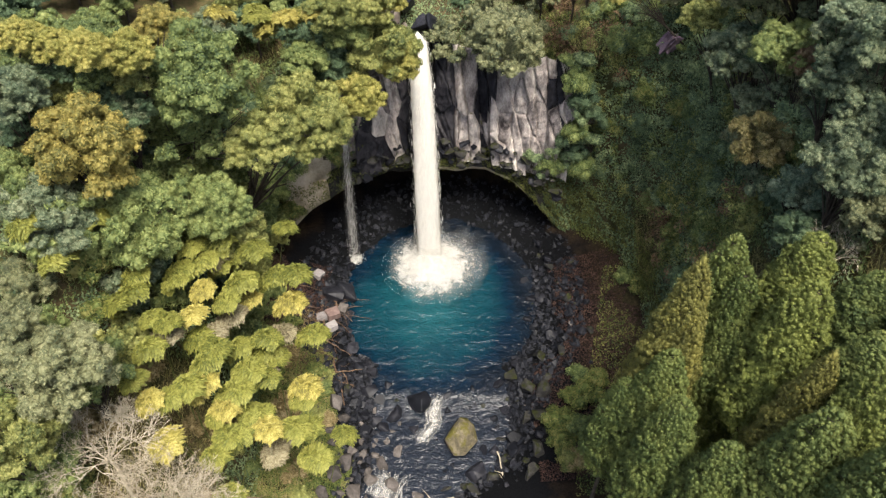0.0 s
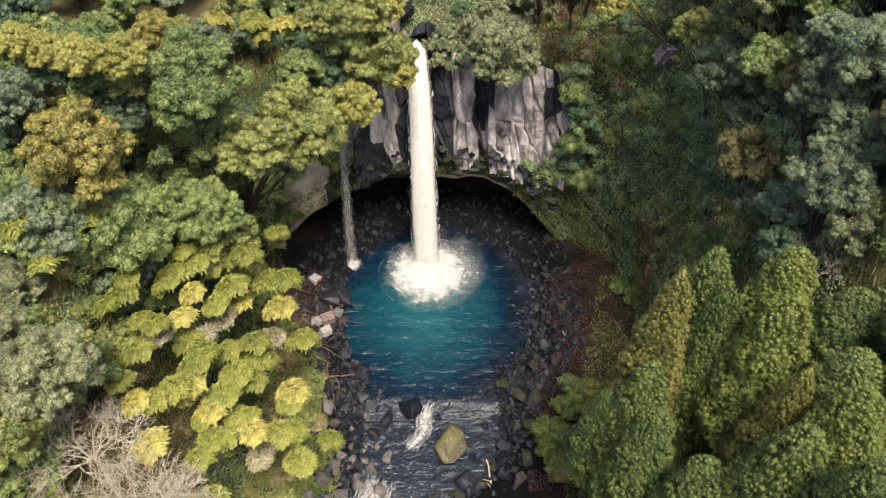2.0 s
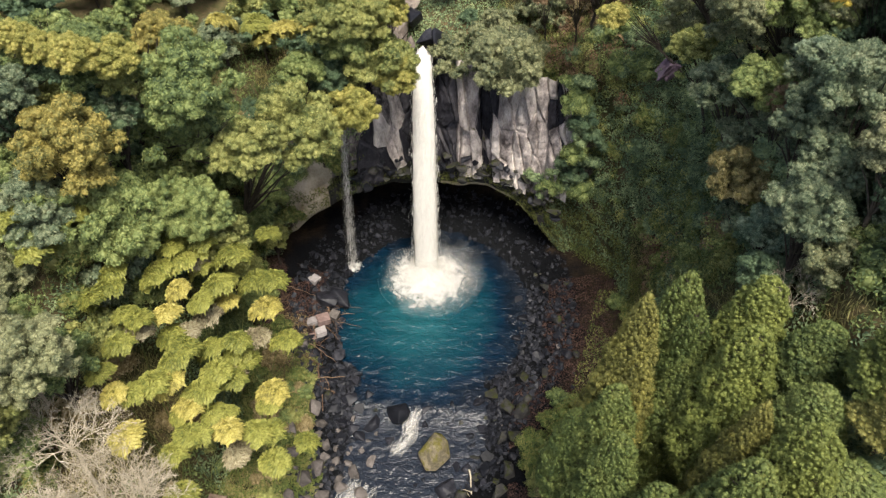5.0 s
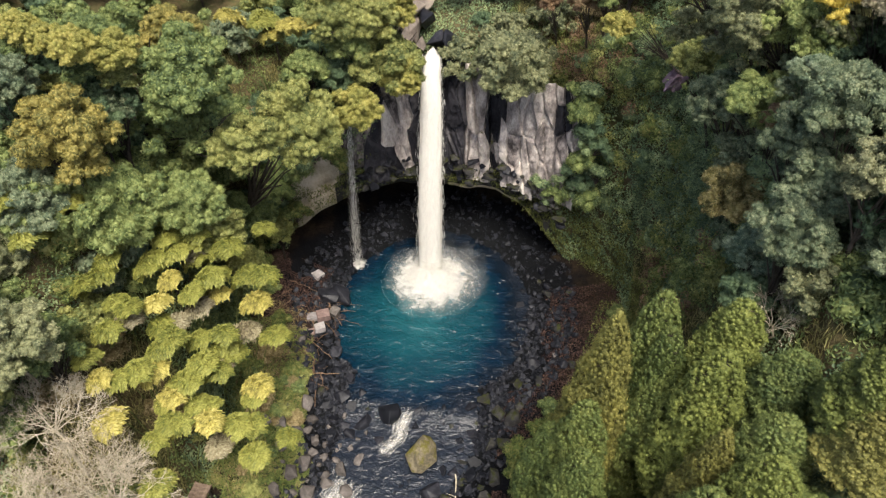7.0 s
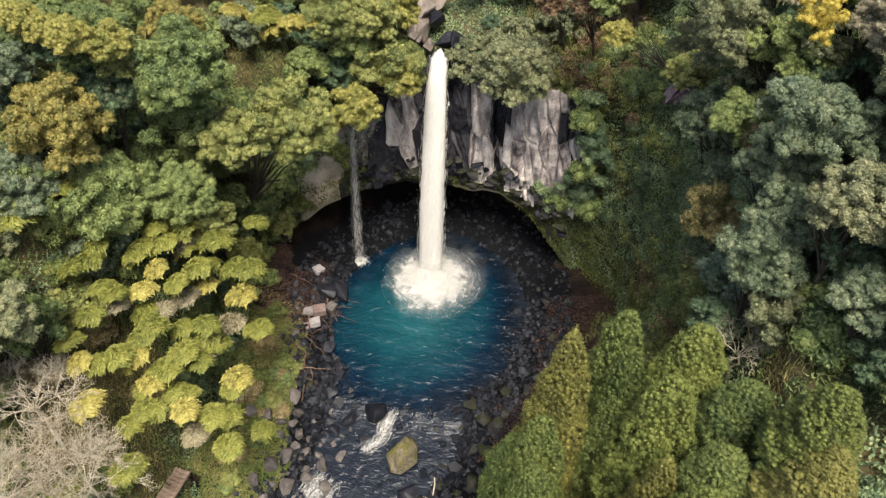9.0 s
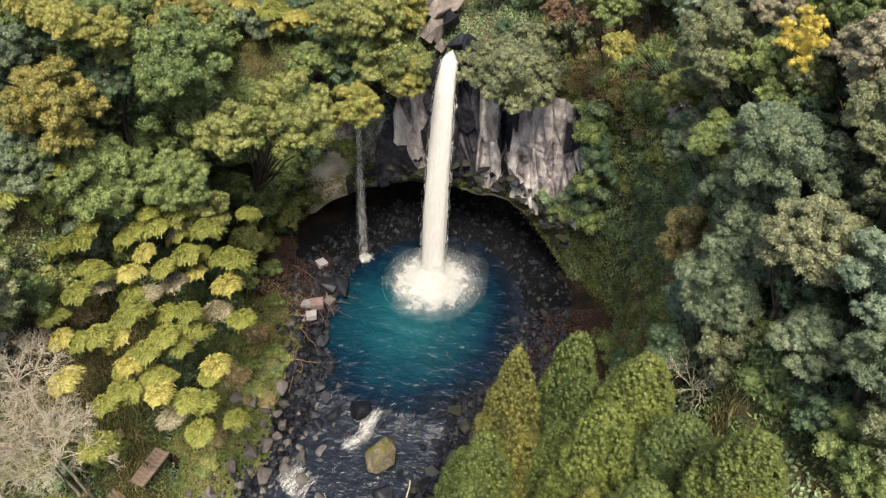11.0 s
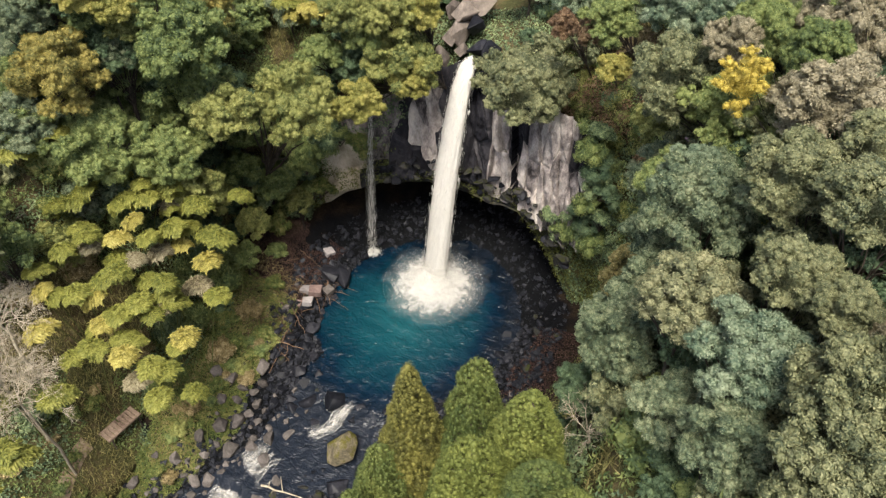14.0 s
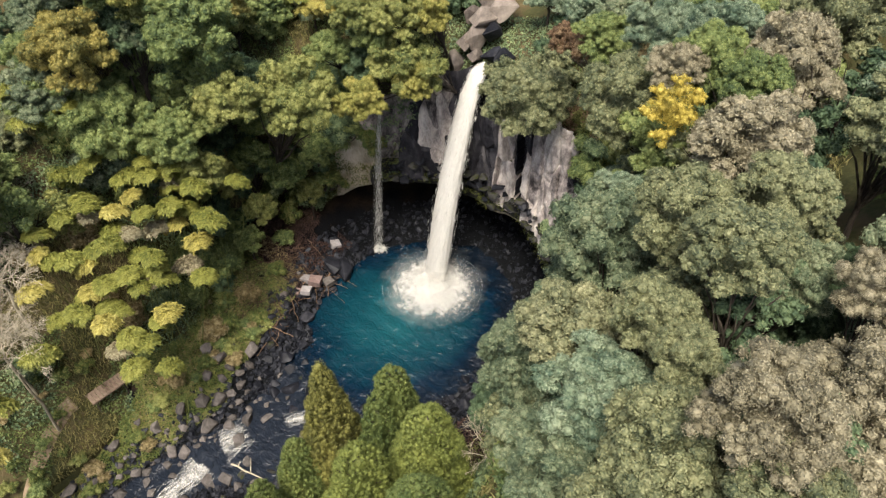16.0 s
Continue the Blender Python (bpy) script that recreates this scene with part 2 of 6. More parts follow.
def water_mat():
    """Pool and stream: clear, deep blue-green with fine bubbles round the fall, dark over stones near the banks."""
    m, nt, b, out = nodes_of("pool_water")
    tc = nt.nodes.new("ShaderNodeTexCoord")
    mp = nt.nodes.new("ShaderNodeMapping")
    mp.inputs["Location"].default_value = (1.9 / 14, -56.5 / 16, 0)
    mp.inputs["Scale"].default_value = (1 / 14, 1 / 16, 0)
    nt.links.new(tc.outputs["Object"], mp.inputs["Vector"])
    ln = nt.nodes.new("ShaderNodeVectorMath")
    ln.operation = "LENGTH"
    nt.links.new(mp.outputs[0], ln.inputs[0])
    wob = noise_out(nt, tc.outputs["Object"], 0.25, 4)
    d = maths(nt, "ADD", ln.outputs["Value"], maths(nt, "MULTIPLY", maths(nt, "SUBTRACT", wob, 0.5), 0.5))
    col = ramp(nt, d, [(0.15, (0.006, 0.05, 0.062)), (0.45, (0.0025, 0.028, 0.04)), (0.72, (0.0012, 0.009, 0.02)), (0.88, (0.003, 0.006, 0.011)), (1.0, (0.009, 0.012, 0.018))])
    nt.links.new(col, b.inputs["Base Color"])
    b.inputs["Roughness"].default_value = 0.18
    b.inputs["IOR"].default_value = 1.33
    m2 = nt.nodes.new("ShaderNodeMapping")
    m2.inputs["Scale"].default_value = (0.8, 1.3, 1)
    nt.links.new(tc.outputs["Object"], m2.inputs["Vector"])
    rip = maths(nt, "ADD", noise_out(nt, m2.outputs[0], 1.1, 3, 0.6, 0.8), maths(nt, "MULTIPLY", noise_out(nt, m2.outputs[0], 4.5, 2), 0.3))
    bump(nt, rip, 0.7, 0.3, b)
    return m


def foam_mat(name, cut, soft, scale, stretch=(1, 1, 1), fade=None, thick=1.0):
    """White water: bright where it is dense, broken up by gaps. fade: (centre, radius) past which it thins out to nothing."""
    m, nt, b, out = nodes_of(name)
    tc = nt.nodes.new("ShaderNodeTexCoord")
    mp = nt.nodes.new("ShaderNodeMapping")
    mp.inputs["Scale"].default_value = stretch
    nt.links.new(tc.outputs["Object"], mp.inputs["Vector"])
    k = noise_out(nt, mp.outputs[0], scale, 5, 0.65, 0.3)
    if fade:
        sub = nt.nodes.new("ShaderNodeVectorMath")
        sub.operation = "SUBTRACT"
        sub.inputs[1].default_value = fade[0]
        nt.links.new(tc.outputs["Object"], sub.inputs[0])
        sc = nt.nodes.new("ShaderNodeVectorMath")
        sc.operation = "MULTIPLY"
        sc.inputs[1].default_value = (1 / fade[1], 1 / fade[1], 0)
        nt.links.new(sub.outputs[0], sc.inputs[0])
        ln = nt.nodes.new("ShaderNodeVectorMath")
        ln.operation = "LENGTH"
        nt.links.new(sc.outputs[0], ln.inputs[0])
        k = maths(nt, "SUBTRACT", maths(nt, "ADD", k, 0.55), ln.outputs["Value"])
    a = ramp(nt, k, [(cut, (0, 0, 0)), (cut + soft, (1, 1, 1))])
    streak = noise_out(nt, mp.outputs[0], scale * 2.2, 5, 0.7)
    nt.links.new(ramp(nt, streak, [(0.3, (0.54, 0.53, 0.505)), (0.62, (0.72, 0.705, 0.66))]), b.inputs["Base Color"])
    b.inputs["Roughness"].default_value = 0.7
    if fade:
        thick *= fade[2]
    if thick < 1:
        a = maths(nt, "MULTIPLY", a, thick)
    tr, see = nt.nodes.new("ShaderNodeBsdfTranslucent"), nt.nodes.new("ShaderNodeBsdfTransparent")
    tr.inputs["Color"].default_value = (0.72, 0.705, 0.66, 1)
    half, mix = nt.nodes.new("ShaderNodeMixShader"), nt.nodes.new("ShaderNodeMixShader")
    half.inputs[0].default_value = 0.4
    nt.links.new(b.outputs[0], half.inputs[1])
    nt.links.new(tr.outputs[0], half.inputs[2])
    nt.links.new(a, mix.inputs[0])
    nt.links.new(see.outputs[0], mix.inputs[1])
    nt.links.new(half.outputs[0], mix.inputs[2])
    nt.links.new(mix.outputs[0], out.inputs["Surface"])
    return m


M["soil"], M["bed"], M["water"] = ground_mat(), bed_mat(), water_mat()
M["fall_core"] = foam_mat("fall_core", 0.0, 0.05, 1.0, (1.6, 1.6, 0.18))
M["thin_veil"] = foam_mat("thin_veil", 0.30, 0.7, 1.5, (1.6, 1.6, 0.1), None, 0.15)
M["spray"] = foam_mat("spray", 0.0, 0.05, 1.0)
M["foam"] = foam_mat("foam", 0.20, 0.35, 0.9, (1, 1, 1), (tuple(FALL + Vector((0.3, -0.6, 0))), 6.2, 1))
M["mist"] = foam_mat("mist", 0.25, 0.6, 0.5, (1, 1, 1), (tuple(FALL + Vector((1.2, -1.8, 0))), 8.4, 0.15))
M["small_foam"] = foam_mat("small_foam", 0.3, 0.35, 1.6, (1, 1, 1), ((-11.5, 63.6, 0), 1.5, 1))
M["rapids"] = foam_mat("rapids", 0.2, 0.4, 1.4, (1, 1, 1), None, 0.34)

# ---- mesh helpers ----


def np_mesh(name, verts, faces, material, smooth=False):
    """A mesh from arrays; all faces have the same number of corners."""
    verts, faces = np.asarray(verts, dtype=np.float32), np.asarray(faces, dtype=np.int32)
    me = bpy.data.meshes.new(name)
    n, k = faces.shape
    me.vertices.add(len(verts))
    me.vertices.foreach_set("co", verts.ravel())
    me.loops.add(n * k)
    me.loops.foreach_set("vertex_index", faces.ravel())
    me.polygons.add(n)
    me.polygons.foreach_set("loop_start", np.arange(0, n * k, k, dtype=np.int32))
    me.polygons.foreach_set("use_smooth", np.full(n, smooth))
    me.update(calc_edges=True)
    me.materials.append(material)
    return me


def part(name, me, parent, label=""):
    ob = new(name, me)
    ob.parent = parent
    return tagged(ob, label) if label else ob


def bm_mesh(name, bm, material, smooth=False):
    me = bpy.data.meshes.new(name)
    for f in bm.faces:
        f.smooth = smooth
    bm.to_mesh(me)
    bm.free()
    me.materials.append(material)
    return me


def unit(v):
    return v / np.maximum(np.linalg.norm(v, axis=-1, keepdims=True), 1e-9)


def leaf_cards(P, N, rng, length, width, droop=0.0):
    """Folded four-cornered leaves at P that lie across the directions N: arrays of corners and faces."""
    n = len(P)
    side = unit(np.cross(N, rng.normal(size=(n, 3))))
    along = unit(np.cross(side, N))
    along[:, 2] -= droop
    along = unit(along)
    L = (length * rng.uniform(0.6, 1.35, n))[:, None]
    W = (width * rng.uniform(0.7, 1.3, n))[:, None]
    up = unit(np.cross(along, side))
    v = np.stack([P - along * L * 0.5, P + side * W * 0.5 + up * W * 0.12, P + along * L * 0.5 - up * L * 0.12, P - side * W * 0.5 + up * W * 0.12], 1)
    return v.reshape(-1, 3), np.arange(4 * n).reshape(n, 4)


def tube(path, radii, sides=6):
    """A tapered tube along a path, as corners and quads."""
    path = np.asarray(path, float)
    t = unit(np.gradient(path, axis=0))
    ref = np.where(np.abs(t[:, 2:3]) > 0.9, np.array([[1.0, 0, 0]]), np.array([[0, 0, 1.0]]))
    a = unit(np.cross(t, ref))
    b = np.cross(t, a)
    ang = np.linspace(0, 2 * np.pi, sides, endpoint=False)
    ring = a[:, None] * np.cos(ang)[None, :, None] + b[:, None] * np.sin(ang)[None, :, None]
    v = path[:, None] + ring * np.asarray(radii)[:, None, None]
    n = len(path)
    i, j = np.meshgrid(np.arange(n - 1), np.arange(sides), indexing="ij")
    k = (j + 1) % sides
    f = np.stack([i * sides + j, i * sides + k, (i + 1) * sides + k, (i + 1) * sides + j], -1).reshape(-1, 4)
    return v.reshape(-1, 3), f


def merge(pieces):
    vs, fs, o = [], [], 0
    for v, f in pieces:
        vs.append(v)
        fs.append(f + o)
        o += len(v)
    return np.concatenate(vs), np.concatenate(fs)


def bend(a, b, sag, n=6, rng=None, wob=0.0):
    t = np.linspace(0, 1, n)[:, None]
    p = np.asarray(a) * (1 - t) + np.asarray(b) * t
    p[:, 2] += (sag * 4 * t * (1 - t))[:, 0]
    if rng is not None:
        p[1:-1] += rng.normal(size=(n - 2, 3)) * wob
    return p


def wave3(x, y, z, f):
    """Cheap smooth noise on arrays, about -1 to 1."""
    return (np.sin(x * f * 1.0 + 1.3 * np.sin(y * f * 0.9 + 0.7)) + np.sin(y * f * 1.13 + 1.7 * np.sin(z * f * 1.1 + 2.1) + 1.9)
            + np.sin(z * f * 0.97 + 1.5 * np.sin(x * f * 1.2 + 4.0))) / 3


def rough3(P, f, octaves=4):
    s, a, out = f, 1.0, 0
    for i in range(octaves):
        out = out + a * wave3(P[..., 0] + 17 * i, P[..., 1] - 9 * i, P[..., 2] + 5 * i, s)
        s, a = s * 2.1, a * 0.5
    return out


# ---- terrain: gorge walls, banks, pool and stream ----
# Along the foot of the wall: x, y, height of the hollow under it, height of the crest, run from foot to crest, rise beyond it.
RIM = [
    (-30, -90, 0, 22, 16, 0.35), (-22, -30, 0, 22, 16, 0.35), (-17, 5, 0, 22, 20, 0.4), (-15.5, 20, 0, 22, 22, 0.45),
    (-15.5, 33, 0, 24, 20, 0.45), (-19.5, 44, 0, 26, 8, 0.4), (-24.5, 53, 0, 25, 2.0, 0.4), (-26, 59.5, 0, 24, 1.5, 0.4), (-20.5, 64, 3.5, 22, 0.5, 0.35),
    (-14, 66, 8.2, 23, -1.8, 0.35), (-8.5, 69, 9.4, 24.5, -0.5, 0.3), (-3.6, 71, 9, 25.2, 3, 0.12), (1, 71.3, 9, 25.6, 2.2, 0.3),
    (6, 70.7, 8.6, 25, 1.6, 0.55), (10, 69.3, 7.0, 25, 1.6, 0.6), (15, 67.5, 3, 27, 3, 0.65), (19.5, 64, 0, 31, 4, 0.6),
    (22, 57, 0, 33, 4.5, 0.55), (21.5, 47, 0, 34, 6, 0.5), (20, 36, 0, 35, 8, 0.45), (19, 22, 0, 35, 11, 0.4),
    (20, 5, 0, 34, 14, 0.4), (24, -30, 0, 33, 16, 0.35), (32, -90, 0, 32, 16, 0.35),
]


def catmull(pts, per):
    p = np.array(pts, float)
    p = np.vstack([2 * p[0] - p[1], p, 2 * p[-1] - p[-2]])
    out = []
    for i in range(1, len(p) - 2):
        n = max(2, int(np.linalg.norm(p[i + 1, :2] - p[i, :2]) / per))
        t = np.linspace(0, 1, n, endpoint=False)[:, None]
        a, b, c, d = p[i - 1], p[i], p[i + 1], p[i + 2]
        out.append(0.5 * (2 * b + (c - a) * t + (2 * a - 5 * b + 4 * c - d) * t ** 2 + (3 * b - a - 3 * c + d) * t ** 3))
    return np.vstack(out + [p[-2:-1]])


def wall_grid():
    """The gorge wall as a grid of places: along the foot, and up from the hollow over its lip and the face to the plateau."""
    s = catmull(RIM, 0.7)
    tan = unit(np.gradient(s[:, :2], axis=0))
    out = np.stack([-tan[:, 1], tan[:, 0]], 1)        # away from the pool
    A, C, run, rise = np.maximum(s[:, 2], 0), s[:, 3], s[:, 4], s[:, 5]
    cave = np.clip(A / 7, 0, 1)
    o = [12.0 * cave, 12.0 * cave, 10.5 * cave, 5.5 * cave, 0 * cave, -0.5 * cave, -0.2 * cave, 0.9 * cave]
    z = [0 * A - 2.5, 0.25 * A - 1, 0.7 * A, 0.93 * A, A, A + 0.9 * cave, A + 2.4 * cave, A + 3.0 * cave]
    for u in np.linspace(0.1, 1, 10):
        o.append(0.9 * cave + run * (0.75 * u + 0.25 * u ** 2))
        z.append(A + 3.0 * cave + (C - A - 3.0 * cave) * u)
    for dist in (2, 5, 10, 18, 30, 50, 80, 130, 220, 420):
        o.append(run + 0.9 * cave + dist)
        z.append(C + rise * 1.6 * (30 * (1 - np.exp(-dist / 30))) + 0.04 * dist)
    o, z = np.array(o), np.array(z)
    # finer rows
    rows_o, rows_z = [], []
    for i in range(len(o) - 1):
        n = 3 if i < 19 else 4
        for t in np.linspace(0, 1, n, endpoint=False):
            rows_o.append(o[i] * (1 - t) + o[i + 1] * t)
            rows_z.append(z[i] * (1 - t) + z[i + 1] * t)
    rows_o.append(o[-1])
    rows_z.append(z[-1])
    o, z = np.array(rows_o), np.array(rows_z)
    G = np.stack([s[None, :, 0] + out[None, :, 0] * o, s[None, :, 1] + out[None, :, 1] * o, z], -1)
    amp = 0.6 + 1.2 * np.clip((o - 12) / 20, 0, 1)
    G[..., 2] += rough3(G, 0.35) * amp * 0.5
    G[..., :2] -= out[None] * (rough3(G, 0.5, 4) * 0.55)[..., None]
    return G, cave


WALL, CAVE = wall_grid()


def grid_faces(r, c):
    i, j = np.meshgrid(np.arange(r - 1), np.arange(c - 1), indexing="ij")
    return np.stack([i * c + j, i * c + j + 1, (i + 1) * c + j + 1, (i + 1) * c + j], -1).reshape(-1, 4)


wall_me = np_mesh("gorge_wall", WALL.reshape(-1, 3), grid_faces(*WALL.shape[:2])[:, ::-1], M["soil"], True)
wall_me.materials.append(M["dark_rock"])
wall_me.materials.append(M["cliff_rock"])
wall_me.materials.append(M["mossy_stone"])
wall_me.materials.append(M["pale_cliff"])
ncol = WALL.shape[1] - 1
row_of = np.arange(len(wall_me.polygons)) // ncol
mid_x = WALL.reshape(-1, 3)[:, 0].reshape(WALL.shape[:2])[:-1, :-1].ravel()
mid_y = WALL.reshape(-1, 3)[:, 1].reshape(WALL.shape[:2])[:-1, :-1].ravel()
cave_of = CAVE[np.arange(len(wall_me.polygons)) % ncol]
# inside of the hollow: dark rock, with the shade under the roof in its colour
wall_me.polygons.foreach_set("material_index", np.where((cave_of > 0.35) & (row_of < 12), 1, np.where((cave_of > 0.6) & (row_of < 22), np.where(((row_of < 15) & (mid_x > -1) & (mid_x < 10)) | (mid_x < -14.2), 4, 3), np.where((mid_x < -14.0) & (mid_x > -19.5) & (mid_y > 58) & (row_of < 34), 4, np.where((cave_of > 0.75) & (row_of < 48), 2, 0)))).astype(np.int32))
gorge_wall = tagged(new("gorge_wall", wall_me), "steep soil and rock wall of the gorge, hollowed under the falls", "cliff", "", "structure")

STREAM = np.array([(46, -0.5, 8), (40, 0.0, 7.5), (35, -1.0, 6.5), (31, -4.5, 4.5), (27, -8, 3.0), (20, -9.5, 3.2), (5, -9, 3.5), (-30, -7, 4), (-95, -6, 4)], float)[::-1]


def stream_at(y):
    return np.interp(y, STREAM[:, 0], STREAM[:, 1]), np.interp(y, STREAM[:, 0], STREAM[:, 2])


def water_z(y):
    return np.interp(y, [-95, 0, 24, 28, 30, 38, 41, 43.5], [-8, -4.6, -3.2, -2.6, -1.3, -0.9, -0.7, 0.0])


def floor_z(x, y):
    """Height of the banks and the bed inside the gorge."""
    e = np.sqrt(((x + 0.3) / 11.6) ** 2 + ((y - 57.5) / 13.8) ** 2)
    e = e + 0.035 * wave3(x, y, 0 * x, 0.55) + 0.03 * wave3(x, y, 0 * x + 3, 1.4)
    bowl = np.where(e < 1, -4.0 * np.sqrt(np.clip(1 - e, 0, 1)) + 0.0, (e - 1) * np.where(x < 0, 4.2, 5.0))
    xc, w = stream_at(y)
    left = x < xc
    slope = np.where(left, np.interp(y, [30, 38, 46], [0.95, 0.5, 0.3]), np.interp(y, [20, 40, 46], [0.7, 0.45, 0.35]))
    cap = np.where(left, 8.5, 6.0)
    d = np.abs(x - xc) - w
    chan = water_z(y) + np.where(d < 0, -0.7 * np.clip(-d / 1.5, 0, 1) ** 0.5, cap * (1 - np.exp(-slope * np.maximum(d, 0) / cap)))
    k = np.clip((y - 43) / 4, 0, 1)
    return np.minimum(bowl, chan * (1 - k) + bowl * k + 0 * x) * k + chan * (1 - k)


def floor_grid():
    xs, ys = np.arange(-34, 36, 0.5), np.concatenate([np.arange(-95, 0, 2.0), np.arange(0, 84, 0.5)])
    X, Y = np.meshgrid(xs, ys)
    Z = floor_z(X, Y)
    P = np.stack([X, Y, Z], -1)
    Z += rough3(P * np.array([1, 1, 0.2]), 0.9, 3) * 0.18
    P[..., 2] = Z
    return P


FLOOR = floor_grid()
tagged(new("ground", np_mesh("ground", FLOOR.reshape(-1, 3), grid_faces(*FLOOR.shape[:2]), M["bed"], True)),
       "dark wet gravel bed with brown soil banks", "ground", "", "structure")


def water_sheet():
    xs, ys = np.arange(-20, 24, 0.22), np.concatenate([np.arange(-95, 15, 2.0), np.arange(15, 80, 0.22)])
    X, Y = np.meshgrid(xs, ys)
    r = np.hypot(X - FALL.x, Y - FALL.y)
    Z = water_z(Y) + 0.055 * rough3(np.stack([X, Y * 1.5, 0 * X], -1), 1.6, 3) + 0.015 * wave3(X * 1.1 + Y, Y * 1.6 - X, 0 * X, 4.5) + 0.12 * np.exp(-r / 7) * np.sin(r * 2.4 + wave3(X, Y, 0 * X, 0.8) * 1.5)
    Z += np.where(Y < 43, 0.022 * rough3(np.stack([X * 1.4, Y + 0.4 * X, 0 * X], -1), 1.9, 2), 0)
    return np.stack([X, Y, Z], -1)


WATER = water_sheet()
tagged(new("water", np_mesh("water", WATER.reshape(-1, 3), grid_faces(*WATER.shape[:2]), M["water"], True)),
       "deep blue-green plunge pool and its rippling outflow stream", "water", "", "structure")

from mathutils.bvhtree import BVHTree
TREE_W = BVHTree.FromPolygons([Vector(v) for v in WALL.reshape(-1, 3).tolist()], grid_faces(*WALL.shape[:2]).tolist())
TREE_F = BVHTree.FromPolygons([Vector(v) for v in FLOOR.reshape(-1, 3).tolist()], grid_faces(*FLOOR.shape[:2]).tolist())


def ground_at(x, y):
    """The highest ground at a place."""
    hits = [t.ray_cast(Vector((x, y, 200)), Vector((0, 0, -1)))[0] for t in (TREE_W, TREE_F)]
    return max([h.z for h in hits if h is not None], default=0.0)


def floor_at(x, y):
    h = TREE_F.ray_cast(Vector((x, y, 60)), Vector((0, 0, -1)))[0]
    return h.z if h is not None else 0.0


# ---- trees ----


def ball():
    bm = bmesh.new()
    bmesh.ops.create_icosphere(bm, subdivisions=1, radius=1.0)
    v, f = np.array([q.co[:] for q in bm.verts]), np.array([[q.index for q in t.verts] for t in bm.faces])
    bm.free()
    return v, f


BALL = ball()


def lobe_cores(lobes, rng, keep=0.74):
    """The dense leafy inside of each clump, lumpy, so that no light falls through it."""
    out = []
    for c, r in lobes:
        d = BALL[0]
        k = keep * r * (1 + 0.12 * rough3(d * 2.2 + np.array(c) * 3, 1.7, 2))
        out.append((np.array(c) + d * k[:, None] * np.array([1, 1, 0.85]), BALL[1]))
    return merge(out)


def lobe_leaves(lobes, rng, per_m2, length, width, droop=0.1, low=-0.45, loose=0.36):
    """Leaves over the outsides of overlapping round clumps, none inside another clump."""
    cs, rs = np.array([l[0] for l in lobes], float), np.array([l[1] for l in lobes], float)
    P, N, own = [], [], []
    for q, (c, r) in enumerate(zip(cs, rs)):
        n = int(per_m2 * 4 * np.pi * r * r)
        d = unit(rng.normal(size=(n, 3)))
        d = d[d[:, 2] > low]
        lump = 1 + 0.12 * rough3(d * 2.2 + c * 3, 1.7, 2)
        p = c + d * (r * (0.80 + loose * rng.uniform(size=len(d)) ** 1.6) * lump)[:, None] * np.array([1, 1, 0.85])
        P.append(p)
        N.append(unit(d + rng.normal(size=d.shape) * 0.38 + np.array([0, 0, 0.15])))
        own.append(np.full(len(d), q))
    P, N, own = np.concatenate(P), np.concatenate(N), np.concatenate(own)
    order = np.argsort(P[:, 2])
    P, N, own = P[order], N[order], own[order]
    keep = np.ones(len(P), bool)
    for q, (c, r) in enumerate(zip(cs, rs)):
        a, b = np.searchsorted(P[:, 2], (c[2] - r, c[2] + r))
        keep[a:b] &= (own[a:b] == q) | (np.linalg.norm((P[a:b] - c) / np.array([1, 1, 0.85]), axis=1) > r * 0.84)
    return leaf_cards(P[keep], N[keep], rng, length, width, droop)


def foliage_mesh(name, lobes, rng, per_m2, length, width, leaf, droop=0.1, low=-0.45, core=0.78, loose=0.36):
    """Dense clumps and the leaves on them, in one mesh."""
    cores = [(c, r) for c, r in lobes]
    cv, tri = lobe_cores(cores, rng, core)
    lv, lf = lobe_leaves(lobes, rng, per_m2, length, width, droop, low, loose)
    me = bpy.data.meshes.new(name)
    verts = np.concatenate([cv, lv]).astype(np.float32)
    loops = np.concatenate([tri.ravel(), lf.ravel() + len(cv)]).astype(np.int32)
    starts = np.concatenate([np.arange(len(tri)) * 3, len(tri) * 3 + np.arange(len(lf)) * 4]).astype(np.int32)
    me.vertices.add(len(verts))
    me.vertices.foreach_set("co", verts.ravel())
    me.loops.add(len(loops))
    me.loops.foreach_set("vertex_index", loops)
    me.polygons.add(len(starts))
    me.polygons.foreach_set("loop_start", starts)
    me.polygons.foreach_set("use_smooth", np.arange(len(starts)) < len(tri))
    me.update(calc_edges=True)
    me.materials.append(M[leaf])
    return me


